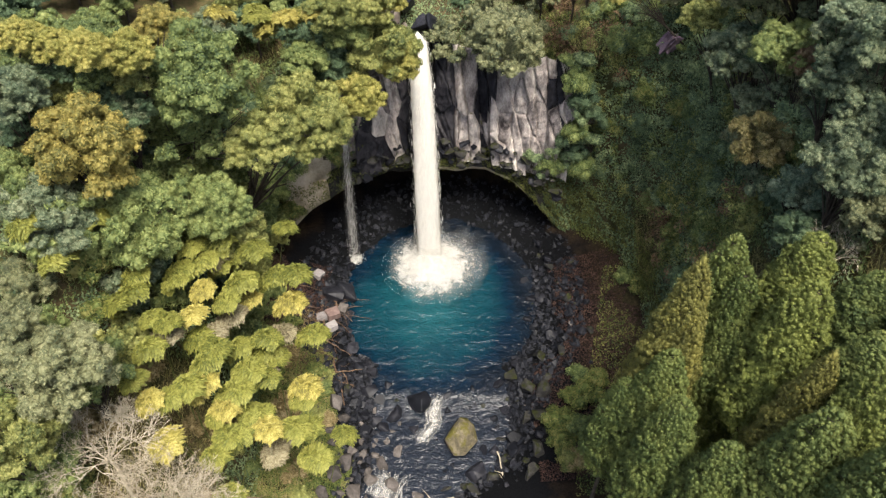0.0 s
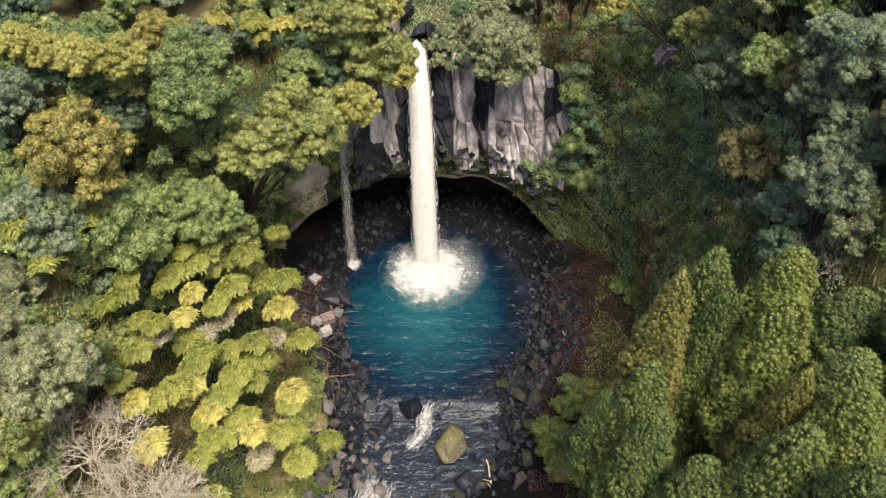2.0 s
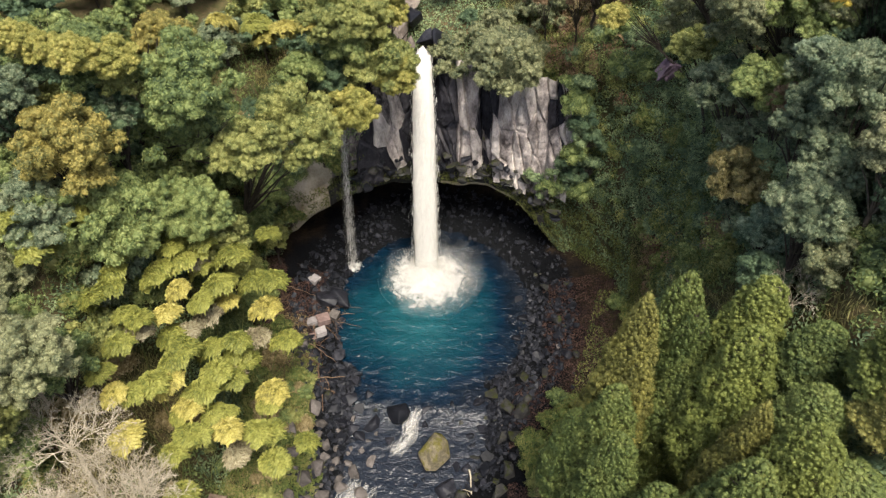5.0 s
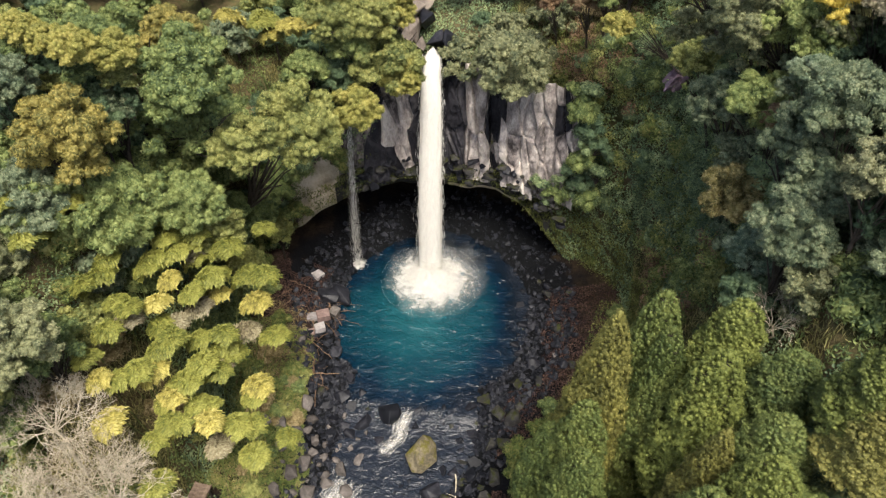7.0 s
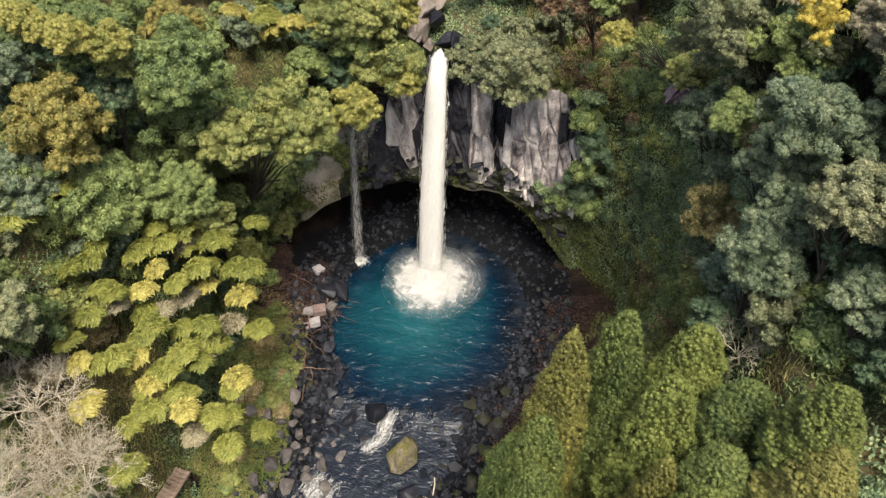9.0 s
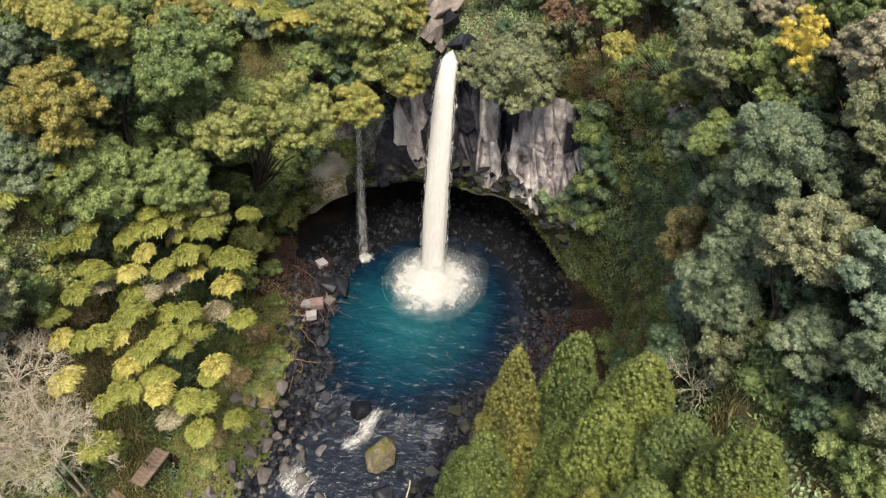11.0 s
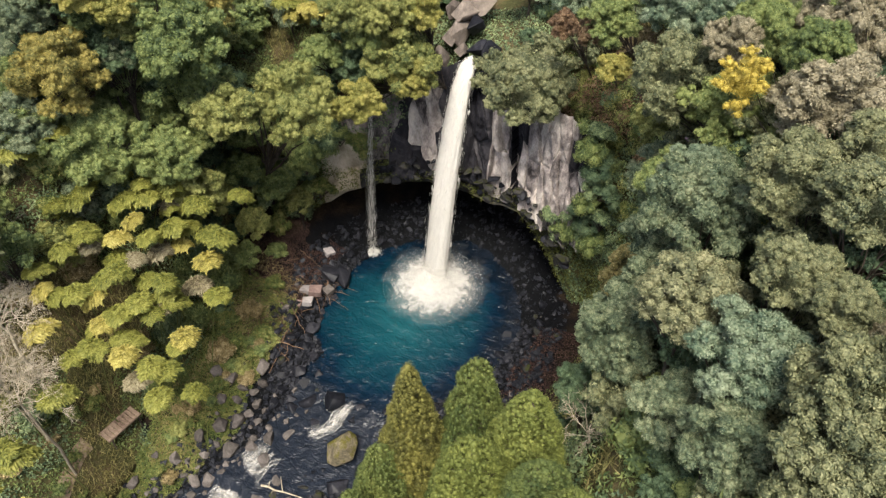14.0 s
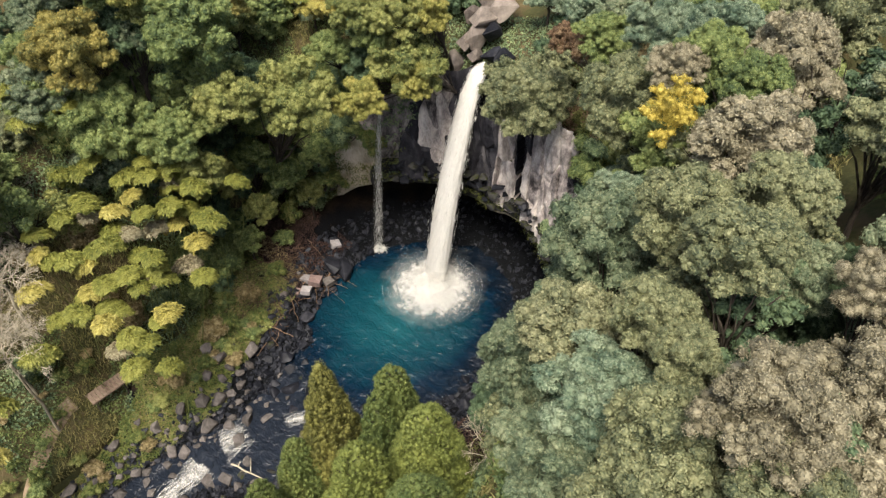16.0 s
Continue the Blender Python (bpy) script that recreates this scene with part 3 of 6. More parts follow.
def broadleaf(name, seed, leaf, height=12.0, radius=4.0, clumps=19, per_m2=56, label="", bark="bark", leaf_len=0.21, sub=10):
    """An evergreen broadleaf tree: trunk, limbs to the boughs, and a crown of boughs that billow in many small tight clumps of leaves."""
    rng = np.random.default_rng(seed)
    mid = np.array([0, 0, height - 0.92 * radius])
    lobes, boughs = [(tuple(mid), radius * 0.5)], []
    for i in range(clumps):
        a, q = i * 2.39996 + rng.uniform(-0.35, 0.35), (i + 0.4) / clumps
        pol = math.acos(1 - 1.62 * q) + rng.uniform(-0.12, 0.12)      # from the top down to a little under the middle
        R = radius * rng.uniform(0.23, 0.37)
        rr = (radius - R) * rng.uniform(0.78, 1.16)
        c = mid + rr * np.array([math.sin(pol) * math.cos(a), math.sin(pol) * math.sin(a), 0.9 * math.cos(pol)])
        boughs.append(c)
        lobes.append((tuple(c - 0.15 * R * unit(c - mid)), R * 0.72))
        away = unit(c - mid)
        for k in range(sub):
            d = np.array([math.cos(k * 2.39996 + i), math.sin(k * 2.39996 + i), 0]) * math.sqrt(1 - (1 - 1.25 * (k + 0.3) / sub) ** 2)
            d[2] = 1 - 1.25 * (k + 0.3) / sub
            d = unit(d + 0.45 * away + rng.normal(size=3) * 0.16)
            lobes.append((tuple(c + d * R * rng.uniform(0.68, 0.98) * np.array([1, 1, 0.85])), R * rng.uniform(0.27, 0.46)))
    root = new(name)
    fork = np.array([0, 0, height * 0.36])
    trunk = [tube(bend((0, 0, -1.5), fork, 0, 5, rng, 0.12), np.linspace(0.026, 0.018, 5) * height, 8)]
    for c in boughs:
        trunk.append(tube(bend(fork * rng.uniform(0.7, 1.05), c, 0.4, 4, rng, 0.15), np.linspace(0.011, 0.003, 4) * height, 4))
    v, f = merge(trunk)
    part("trunk", np_mesh("trunk", v, f, M[bark], True), root)
    part("crown", foliage_mesh("crown", lobes, rng, per_m2, leaf_len, leaf_len * 0.57, leaf), root)
    return tagged(root, label, "tree")


def cedar(name, seed, leaf, height=24.0, radius=3.4, label="", blunt=0.62):
    """A cedar: straight trunk, rising boughs that end in tight tufts. blunt: small for a round head, large for a pointed one."""
    rng = np.random.default_rng(seed)
    lobes, boughs = [((0, 0, height - 0.35), 0.36)], []
    n = 1500
    for i in range(n):
        q = ((i + 0.5) / n) ** 0.72
        z = height * (1 - 0.5 * q) - 0.3
        a = i * 2.39996 + rng.uniform(-0.3, 0.3)
        bulge = 1 + 0.09 * math.sin(z * 2.3 + 2.0 * math.sin(2 * a + seed)) + 0.07 * math.sin(3 * a + z * 0.9)
        rr = radius * (q ** blunt) * bulge * rng.uniform(0.9, 1.0)
        r = (0.16 + 0.11 * q) * rng.uniform(0.75, 1.3)
        c = np.array([rr * math.cos(a), rr * math.sin(a), z])
        lobes.append((tuple(c), r))
        if i % 6 == 0:
            boughs.append(tube(bend((0, 0, z - 0.5 * rr), c, -0.15, 4), (0.07, 0.05, 0.04, 0.02), 4))
    for k in range(14):
        q = (k + 1.0) / 14
        lobes.append(((0, 0, height * (1 - 0.5 * q) - 0.6), max(0.3, 0.8 * radius * q ** blunt)))
    root = new(name)
    v, f = merge([tube(bend((0, 0, -2), (0, 0, height - 0.6), 0, 8), np.linspace(0.34, 0.04, 8), 8)] + boughs)
    part("trunk", np_mesh("trunk", v, f, M["bark"], True), root)
    part("crown", foliage_mesh("crown", lobes, rng, 78, 0.13, 0.065, leaf, -0.6, -0.3, 0.8, 0.66), root)
    return tagged(root, label, "conifer")


def bamboo(name, seed, leaf, height=11.0, label=""):
    """A bamboo: a slim culm that arches over, its tip a heavy, rounded plume of tiered drooping leaf sprays."""
    rng = np.random.default_rng(seed)
    t = np.linspace(0, 1, 18)
    path = np.stack([3.2 * t ** 3.4, 0.25 * np.sin(t * 3) * t, height * (t - 0.2 * t ** 7)], 1)
    root = new(name)
    v, f = tube(path, np.linspace(0.055, 0.012, 18), 5)
    part("culm", np_mesh("culm", v, f, M["grass"], True), root)
    tan = unit(np.gradient(path, axis=0))
    P, N, A = [], [], []
    tiers = 15
    for k in range(tiers):
        u = 0.60 + 0.40 * (k + 0.6) / tiers
        c = np.array([np.interp(u, t, path[:, i]) for i in range(3)])
        ax = unit(np.array([np.interp(u, t, tan[:, i]) for i in range(3)]))
        out = unit(np.array([-ax[2], 0, ax[0]]) + np.array([0, 0, 0.3]))          # upper side of the arch
        size = 1.35 * math.sin(math.pi * (0.16 + 0.74 * (k + 0.5) / tiers)) ** 0.8 * rng.uniform(0.85, 1.12)
        for j in range(15):
            w = (j - 7) / 7 * 2.0 + rng.uniform(-0.08, 0.08)
            length = size * rng.uniform(0.8, 1.1) * (0.72 + 0.28 * abs(math.sin(w)))
            d = unit(math.cos(w) * out * 0.55 + math.sin(w) * np.array([0, 1.0, 0]) + 0.5 * ax)
            m = 13
            s = np.linspace(0.25, 1, m) + rng.uniform(-0.04, 0.04, m)
            p = c + d * (s * length)[:, None] + np.array([0, 0, -1]) * (0.42 * length * s ** 2.2)[:, None] + rng.normal(size=(m, 3)) * 0.035
            P.append(p)
            N.append(unit(out * 0.4 + np.array([0, 0.35 * math.sin(w), 0.8]) + rng.normal(size=(m, 3)) * 0.22))
            A.append(unit(np.repeat(d[None], m, 0) + np.array([0, 0, -1]) * (0.8 * s)[:, None] + rng.normal(size=(m, 3)) * 0.22))
    P, N, A = np.concatenate(P), np.concatenate(N), np.concatenate(A)
    side = unit(np.cross(A, N))
    L, W = 0.34 * rng.uniform(0.7, 1.3, (len(P), 1)), 0.14 * rng.uniform(0.7, 1.3, (len(P), 1))
    v = np.stack([P - A * L * 0.4, P + side * W * 0.5, P + A * L * 0.6, P - side * W * 0.5], 1).reshape(-1, 3)
    f = np.arange(len(v)).reshape(-1, 4)
    part("plume", np_mesh("plume", v, f, M[leaf]), root)
    return tagged(root, label, "bamboo")


def shrub(name, seed, leaf, radius=1.6, label="", length=0.24):
    rng = np.random.default_rng(seed)
    lobes = []
    for i in range(9):
        a, q = i * 2.4, (i + 0.5) / 9
        rr = radius * math.sqrt(q) * 0.8
        lobes.append(((rr * math.cos(a), rr * math.sin(a), radius * (0.75 - 0.5 * q) * rng.uniform(0.7, 1.2)), radius * rng.uniform(0.3, 0.48)))
    root = new(name)
    v, f = merge([tube(bend((0, 0, -0.6), c, 0.1, 4, rng, 0.05), (0.05, 0.04, 0.03, 0.015), 4) for c, r in lobes])
    part("stem", np_mesh("stem", v, f, M["bark"], True), root)
    part("foliage", foliage_mesh("foliage", lobes, rng, 50, length, length * 0.55, leaf, 0.2, -0.5), root)
    return tagged(root, label, "shrub")


def bare_tree(name, seed, radius, trunk, label, stems=12, twig="pale_bark"):
    """A leafless tree: a trunk of the given height, and pale limbs that fork again and again into a wide round head of twigs."""
    rng = np.random.default_rng(seed)
    tubes = []

    def grow(p, d, length, r, depth):
        d = unit(d + rng.normal(size=3) * 0.12)
        q = p + d * length
        q[2] -= 0.08 * length
        tubes.append(tube(bend(p, q, 0.06 * length, 4, rng, 0.03 * length), np.linspace(r, r * 0.6, 4), 4 if depth > 1 else 3))
        if depth:
            for i in range(3 if depth > 1 else 4):
                grow(q, unit(d + rng.normal(size=3) * 0.5), length * rng.uniform(0.55, 0.8), r * 0.66, depth - 1)
            grow(p + (q - p) * 0.6, unit(d + rng.normal(size=3) * 0.6), length * 0.65, r * 0.6, depth - 1)

    for i in range(stems):
        a, q = i * 2.4, (i + 0.5) / stems
        grow(np.array([0.15 * math.cos(a), 0.15 * math.sin(a), trunk]), unit(np.array([math.cos(a) * 1.15 * q ** 0.5, math.sin(a) * 1.15 * q ** 0.5, 0.75])), radius * 0.40, radius * 0.0098, 4 if radius > 3 else 3)
    root = new(name)
    v, f = tube(bend((0, 0, -1), (0, 0, trunk + 0.1), 0, 6, rng, 0.12), np.linspace(0.035, 0.022, 6) * radius, 7)
    part("trunk", np_mesh("trunk", v, f, M[twig], True), root)
    v, f = merge(tubes)
    part("twig_crown", np_mesh("twig_crown", v, f, M[twig], True), root)
    return tagged(root, label, "tree")


def place(proto, x, y, scale=1.0, turn=0.0, lean=(0, 0), z=None, tall=1.0):
    m = pose(x, y, ground_at(x, y) if z is None else z, lean[0], lean[1], turn) @ Matrix.Diagonal((scale, scale, scale * tall, 1))
    ob = copy_thing(proto, m)
    ob.matrix_basis = m
    return ob


def rooted(proto, x, y, z, width, away, reach=9.0, turn=0.0, flat=1.0):
    """A tree whose crown's middle is at (x, y, z). It is rooted in the slope in the direction away, and leans out from there."""
    s = width / 8.0
    for k in range(30):
        bx, by = x + away[0] * k * 0.5, y + away[1] * k * 0.5
        g = ground_at(bx, by)
        if g > z - 0.3 * width - reach:
            break
    base, top = Vector((bx, by, g - 0.3)), Vector((x, y, z + 1.8 * s))
    ob = copy_thing(proto, Matrix.Translation(base))
    d = top - base
    for c in ob.children:
        if c.data.name.startswith("trunk"):
            c.matrix_basis = d.to_track_quat("Z", "Y").to_matrix().to_4x4() @ pose(0, 0, 0, 0, 0, turn) @ Matrix.Diagonal((min(s, d.length / 12.0), min(s, d.length / 12.0), d.length / 12.0, 1))
        else:
            c.matrix_basis = Matrix.Translation((x - bx, y - by, z - base.z)) @ pose(0, 0, 0, 0, 0, turn) @ Matrix.Diagonal((s, s, s * flat, 1)) @ Matrix.Translation((0, 0, -10.2))
    return ob


def drop_proto(ob):
    for o in (*ob.children_recursive, ob):
        bpy.data.objects.remove(o)

# ---- trees of the gorge ----
rnd = random.Random(4)
PROTO = {
    "green": [broadleaf("evergreen_tree", 11 + i, "canopy_green", label="evergreen broadleaf tree with a dense mid-green billowing crown") for i in range(2)],
    "olive": [broadleaf("evergreen_tree", 21 + i, "canopy_olive", label="broadleaf tree with an olive and yellow-green crown") for i in range(2)],
    "grey": [broadleaf("evergreen_tree", 31 + i, "canopy_grey", label="broadleaf tree with a grey-green billowing crown") for i in range(2)],
    "pale": [broadleaf("evergreen_tree", 36, "canopy_pale", label="broadleaf tree with a pale silvery green crown")],
    "dark": [broadleaf("evergreen_tree", 41 + i, "canopy_dark", label="dark blue-green evergreen tree in the shade of the slope") for i in range(2)],
    "yellow": [broadleaf("autumn_tree", 51 + i, "canopy_yellow", label="broadleaf tree turning yellow above the cliff") for i in range(2)],
    "gold": [broadleaf("autumn_tree", 61, "canopy_gold", clumps=11, per_m2=34, sub=5, label="tree with bright golden autumn leaves among green ones")],
    "tan": [broadleaf("autumn_tree", 75, "canopy_brown", clumps=22, per_m2=80, leaf_len=0.15, label="tree with a fading tan-brown crown")],
    "brown": [broadleaf("autumn_tree", 71 + i, "canopy_brown", label="tree with a fading tan-brown crown") for i in range(2)],
    "dun": [broadleaf("evergreen_tree", 91 + i, "canopy_dun", label="broadleaf tree with a dull grey-brown and green crown") for i in range(2)],
    "dunlight": [broadleaf("evergreen_tree", 95, "canopy_light", label="broadleaf tree with a pale yellowish grey-green crown")],
    "warm": [broadleaf("autumn_tree", 99, "canopy_warm", label="broadleaf tree with an olive crown turning orange-yellow")],
    "fade": [broadleaf("autumn_tree", 97, "canopy_fade", label="small tree with fading yellow and tan leaves")],
    "rust": [broadleaf("autumn_tree", 81, "canopy_rust", label="small tree with rust-red autumn leaves")],
}
# lighter crowns for the trees that stand behind
BACK = {k: [broadleaf("evergreen_tree" if k != "brown" else "autumn_tree", 200 + i, "canopy_" + k, clumps=14, per_m2=26, leaf_len=0.3, sub=7, label=PROTO[k][0]["label"])]
        for i, k in enumerate(("green", "olive", "grey", "pale", "dark", "brown", "dun"))}
PLANTED = []


def plant(rows, away, grow=1.2, reach=9.0, under=()):
    """Rows: kind, middle of the crown, width. under: kinds of smaller trees that stand lower on the slope between them."""
    for kind, x, y, z, w in rows:
        rooted(rnd.choice(PROTO[kind]), x, y, z, w * grow, away, reach, rnd.uniform(0, 360), rnd.uniform(0.95, 1.2))
        PLANTED.append((x, y))
        for k in range(2 if under and (x < -16.5 or x > 20) else 0):
            a = rnd.uniform(-0.5, 0.5) * w
            rooted(BACK[rnd.choice(under)][0], x + away[0] * (0.3 + 0.2 * k) * w - away[1] * a, y + away[1] * (0.3 + 0.2 * k) * w + away[0] * a, z - (0.62 + 0.6 * k) * w, 0.95 * w, away, reach, rnd.uniform(0, 360))


# crowns of the west bank
plant([("yellow", -27.3, 45.3, 41.3, 3.4), ("yellow", -25.1, 44.7, 41.3, 3.8), ("yellow", -23.1, 46.4, 40.2, 4.1), ("yellow", -29.6, 45.4, 42, 3.3), ("green", -19.8, 49.8, 37.6, 9), ("warm", -26.1, 41, 36.6, 7.8),
       ("green", -24.4, 41.1, 30, 8.6), ("grey", -28.8, 37.7, 32.8, 7.1), ("grey", -29.4, 42.1, 39.8, 4.9), ("olive", -15.7, 49.4, 30.7, 6.8), ("olive", -12.7, 55.3, 29.9, 8.2), ("dark", -25.4, 46.6, 35.4, 5.2),
       ("dun", -31, 35, 28.2, 4.7), ("dun", -24.7, 26.6, 29.1, 6.5), ("dun", -28.2, 28.2, 30.2, 5.4), ("green", -31.5, 39.7, 34.5, 5.1)], (-0.9, 0.25), 1.0, 9.0, ("dark", "green", "olive", "grey", "green"))
# crowns over the cliff by the falls
plant([("dun", 6.9, 67.6, 30.4, 8.9), ("yellow", -8.4, 59.8, 28.1, 5.6), ("olive", -6.4, 64.7, 31.3, 8.5), ("yellow", -4.5, 63.9, 29.7, 4.9)], (0.0, 0.95), 1.0, 9.0)
# crowns of the east slope
plant([("dun", 23, 50, 45.9, 5.6), ("gold", 27.2, 46.5, 48.4, 3.7), ("green", 27.1, 48.6, 45.8, 6.1), ("brown", 31.4, 45, 49.6, 5.7), ("pale", 26.3, 43.3, 44.6, 2.9), ("grey", 27.6, 39.3, 45.8, 5.3),
       ("dun", 30.7, 39.2, 48.9, 4.5), ("dun", 33.6, 36.6, 50.6, 4.3), ("brown", 25.7, 50.1, 48.6, 3.3), ("green", 26.7, 51.9, 48.8, 4.8), ("green", 29.8, 49, 49.9, 3.8), ("brown", 30.6, 52.1, 50.1, 5.3),
       ("dunlight", 28.8, 34.5, 44.8, 5.1), ("dun", 32.1, 34, 48.1, 3.4), ("dun", 33.8, 32.5, 48.4, 2.6), ("pale", 31.6, 31.2, 46.1, 4.8), ("grey", 26.1, 35.2, 39.1, 4.3), ("grey", 29.9, 30.6, 41.5, 3.9),
       ("dun", 34.7, 28.9, 48.7, 4.4), ("tan", 36.9, 29.6, 51.8, 4.2), ("dun", 38.0, 28.2, 50.6, 3.4), ("dark", 24.9, 35.4, 32.7, 3.6), ("grey", 32, 28.2, 44.3, 3.9), ("dun", 35, 27, 47.4, 4.8), ("dun", 33.8, 41.5, 49.9, 4), ("grey", 24.3, 51.7, 37.8, 5.9),
       ("rust", 26.3, 45.3, 40, 2.5), ("grey", 26.7, 40.9, 42, 5.1), ("fade", 25, 44.8, 33.9, 5.4), ("pale", 25.8, 38.5, 34.1, 4.6), ("grey", 26.6, 36.4, 38.5, 5.7), ("grey", 27.1, 37.2, 40.9, 4.9),
       ("green", 25.4, 47.5, 40.4, 5.1), ("grey", 27.2, 43.1, 44, 5.2)], (0.95, 0.1), 1.0, 9.0, ("dark", "grey", "dun"))
# above the falls, low on the west wall, and behind the slopes
plant([("green", -13.5, 61.0, 31.5, 5.0), ("dark", -11.2, 63.5, 29.5, 5.0), ("green", -9.2, 63.2, 33.0, 4.5), ("olive", -7.6, 64.6, 36.4, 6.5), ("olive", -10.6, 62.5, 36.8, 5.5), ("yellow", -5.6, 67.5, 35.2, 5.0)], (-0.2, 0.9), 1.0, 9.0)
plant([("green", -20.9, 57.8, 13.4, 5.0), ("green", -22.6, 55.0, 17.0, 5.0), ("olive", -19.8, 60.4, 9.0, 3.8), ("olive", -21.2, 53.4, 10.5, 4.4), ("green", -20.2, 50.2, 8.0, 4.0), ("green", -19.6, 62.0, 13.6, 3.8), ("olive", -24.0, 51.0, 15.5, 5.0), ("green", -23.0, 49.0, 9.5, 4.2)], (-0.95, 0.1), 1.0, 5.0)
plant([("dark", 37.5, 38, 43.5, 6), ("dark", 39, 35, 45, 6), ("grey", 41, 40, 46.5, 6), ("dark", 38.5, 42.5, 45, 6), ("dark", 36, 36, 43, 5), ("dun", 43, 36, 48, 6), ("grey", 42, 45, 49, 6)], (0.95, 0.1), 1.0, 9.0)
plant([("grey", -36, 44, 36, 7), ("dark", -38, 40, 34, 7), ("green", -34, 41, 33, 6), ("green", -40, 47, 38, 8), ("olive", -34, 48, 40, 6), ("green", -36, 36, 31, 7)], (-0.9, 0.2), 1.0, 9.0)
# trees between and behind them
plant([], (-0.5, 0.85), 1.0, 9.0)
plant([("dark", -28.1, 53.1, 28, 7.1), ("dark", -27, 50.7, 24, 7.2), ("dark", -24.7, 55.9, 26, 8.3), ("green", -23.2, 57.6, 22, 6.4), ("dark", -25.1, 56.2, 14, 6.3),
       ("dark", -27, 44, 20, 6.9), ("green", -24.5, 47.5, 17, 6.3), ("grey", -29.5, 41, 18, 6.9), ("dark", -22.5, 46.5, 12, 5.3), ("green", -39, 36, 26, 8),
       ("grey", -40, 43, 31, 8), ("green", -41, 39, 30, 8), ("olive", -39, 48.7, 31, 8), ("green", -44, 45, 33, 9.2), ("grey", -42, 34, 26, 8)], (-0.9, 0.1), 1.0, 9.0)
plant([("olive", -27.7, 23.4, 26.2, 6)], (-0.95, 0.1), 1.0, 9.0)
plant([("green", -19.3, 44.1, 28, 6.2), ("olive", -18.1, 45.5, 23, 5.3), ("warm", -24.8, 57.4, 36, 6.2), ("green", -29.5, 52.2, 38, 6.2), ("dark", -22.9, 42.8, 23, 5.3)], (-0.9, 0.2), 1.0, 9.0)
plant([("rust", 9.6, 67.9, 37, 2.9), ("rust", 12.8, 66.3, 38, 3.1), ("green", 14.4, 65.9, 40, 5.3)], (0.2, 0.95), 1.0, 9.0)
plant([("yellow", 16.1, 62.8, 37.2, 3), ("olive", 22, 56, 38.4, 4.1), ("grey", 33, 35.9, 44, 3), ("tan", 37.4, 32.6, 48, 4.8), ("tan", 39.2, 34.2, 49, 5.3), ("tan", 39.6, 31, 48, 5),
       ("olive", 41.4, 31.6, 46.5, 4.1), ("grey", 35.5, 39.6, 48, 3.5), ("grey", 32.6, 38.1, 44.5, 3.4), ("pale", 20.2, 62.4, 44, 5.8), ("pale", 25.3, 60.4, 46, 6), ("green", 29.9, 58.2, 47, 5.5),
       ("dark", 37.1, 46.3, 42, 6.2), ("dark", 34.7, 43.1, 40, 5.8), ("tan", 38.5, 38.5, 50, 3.6), ("dun", 36.5, 50, 50, 5.5), ("grey", 40, 43, 50, 5.4), ("dark", 35.2, 37.4, 42, 5.5),
       ("dark", 37.8, 41, 43.5, 6), ("dark", 33.6, 41, 42, 5.5), ("dun", 41, 47, 50, 6), ("dark", 40.5, 37, 43, 6), ("green", 25.6, 72.5, 44, 7.2), ("dark", 36.9, 44.8, 43, 6),
       ("dun", 30, 68, 46, 7.2), ("green", 18, 74, 40, 7.2)], (0.95, 0.1), 1.0, 9.0)
plant([("dun", 34.4, 28.4, 41, 5.1), ("green", 33.1, 27, 40, 5.1), ("dark", 32.5, 30.5, 36, 5.1)], (0.95, 0.0), 1.0, 9.0)

# trees behind these, filling the slopes and the plateau
STEP, FAR = 5.2, []
for i in range(int(116 / STEP)):
    for j in range(int(90 / STEP)):
        x, y = -58 + (i + rnd.uniform(0.15, 0.85)) * STEP, 10 + (j + rnd.uniform(0.15, 0.85)) * STEP
        g = ground_at(x, y)
        if g < 14 or (abs(x + 4.2) < 3.6 and y > 66) or min((x - a) ** 2 + (y - b) ** 2 for a, b in PLANTED) < 10:
            continue
        if 12 < x < 29 and 8 < y < 34:          # the cedars' slope
            continue
        if x < -43 or x > 37 or y > 82 or y < 22:
            FAR.append((x, y, g))
            continue
        kind = rnd.choice(("green", "olive", "dark", "green", "grey") if x < 0 else ("grey", "dun", "dark", "brown", "pale", "dun"))
        rooted(rnd.choice((PROTO if x > 20 and y < 46 else BACK)[kind]), x, y, g + rnd.uniform(3.0, 5.5), rnd.uniform(5.5, 7.5), (0, 0), 30, rnd.uniform(0, 360))

# woods on the plateau beyond
rng = np.random.default_rng(77)
lobes = []
for x, y, g in FAR:
    for k in range(9):
        lobes.append(((x + rng.normal() * 1.5, y + rng.normal() * 1.5, g + 2.5 + rng.uniform(-0.8, 1.8)), rng.uniform(0.9, 1.6)))
tagged(new("far_woods", foliage_mesh("far_woods", lobes, rng, 4, 0.6, 0.34, "canopy_green")), "dense mixed woods covering the plateau", "woods", "", "stuff")

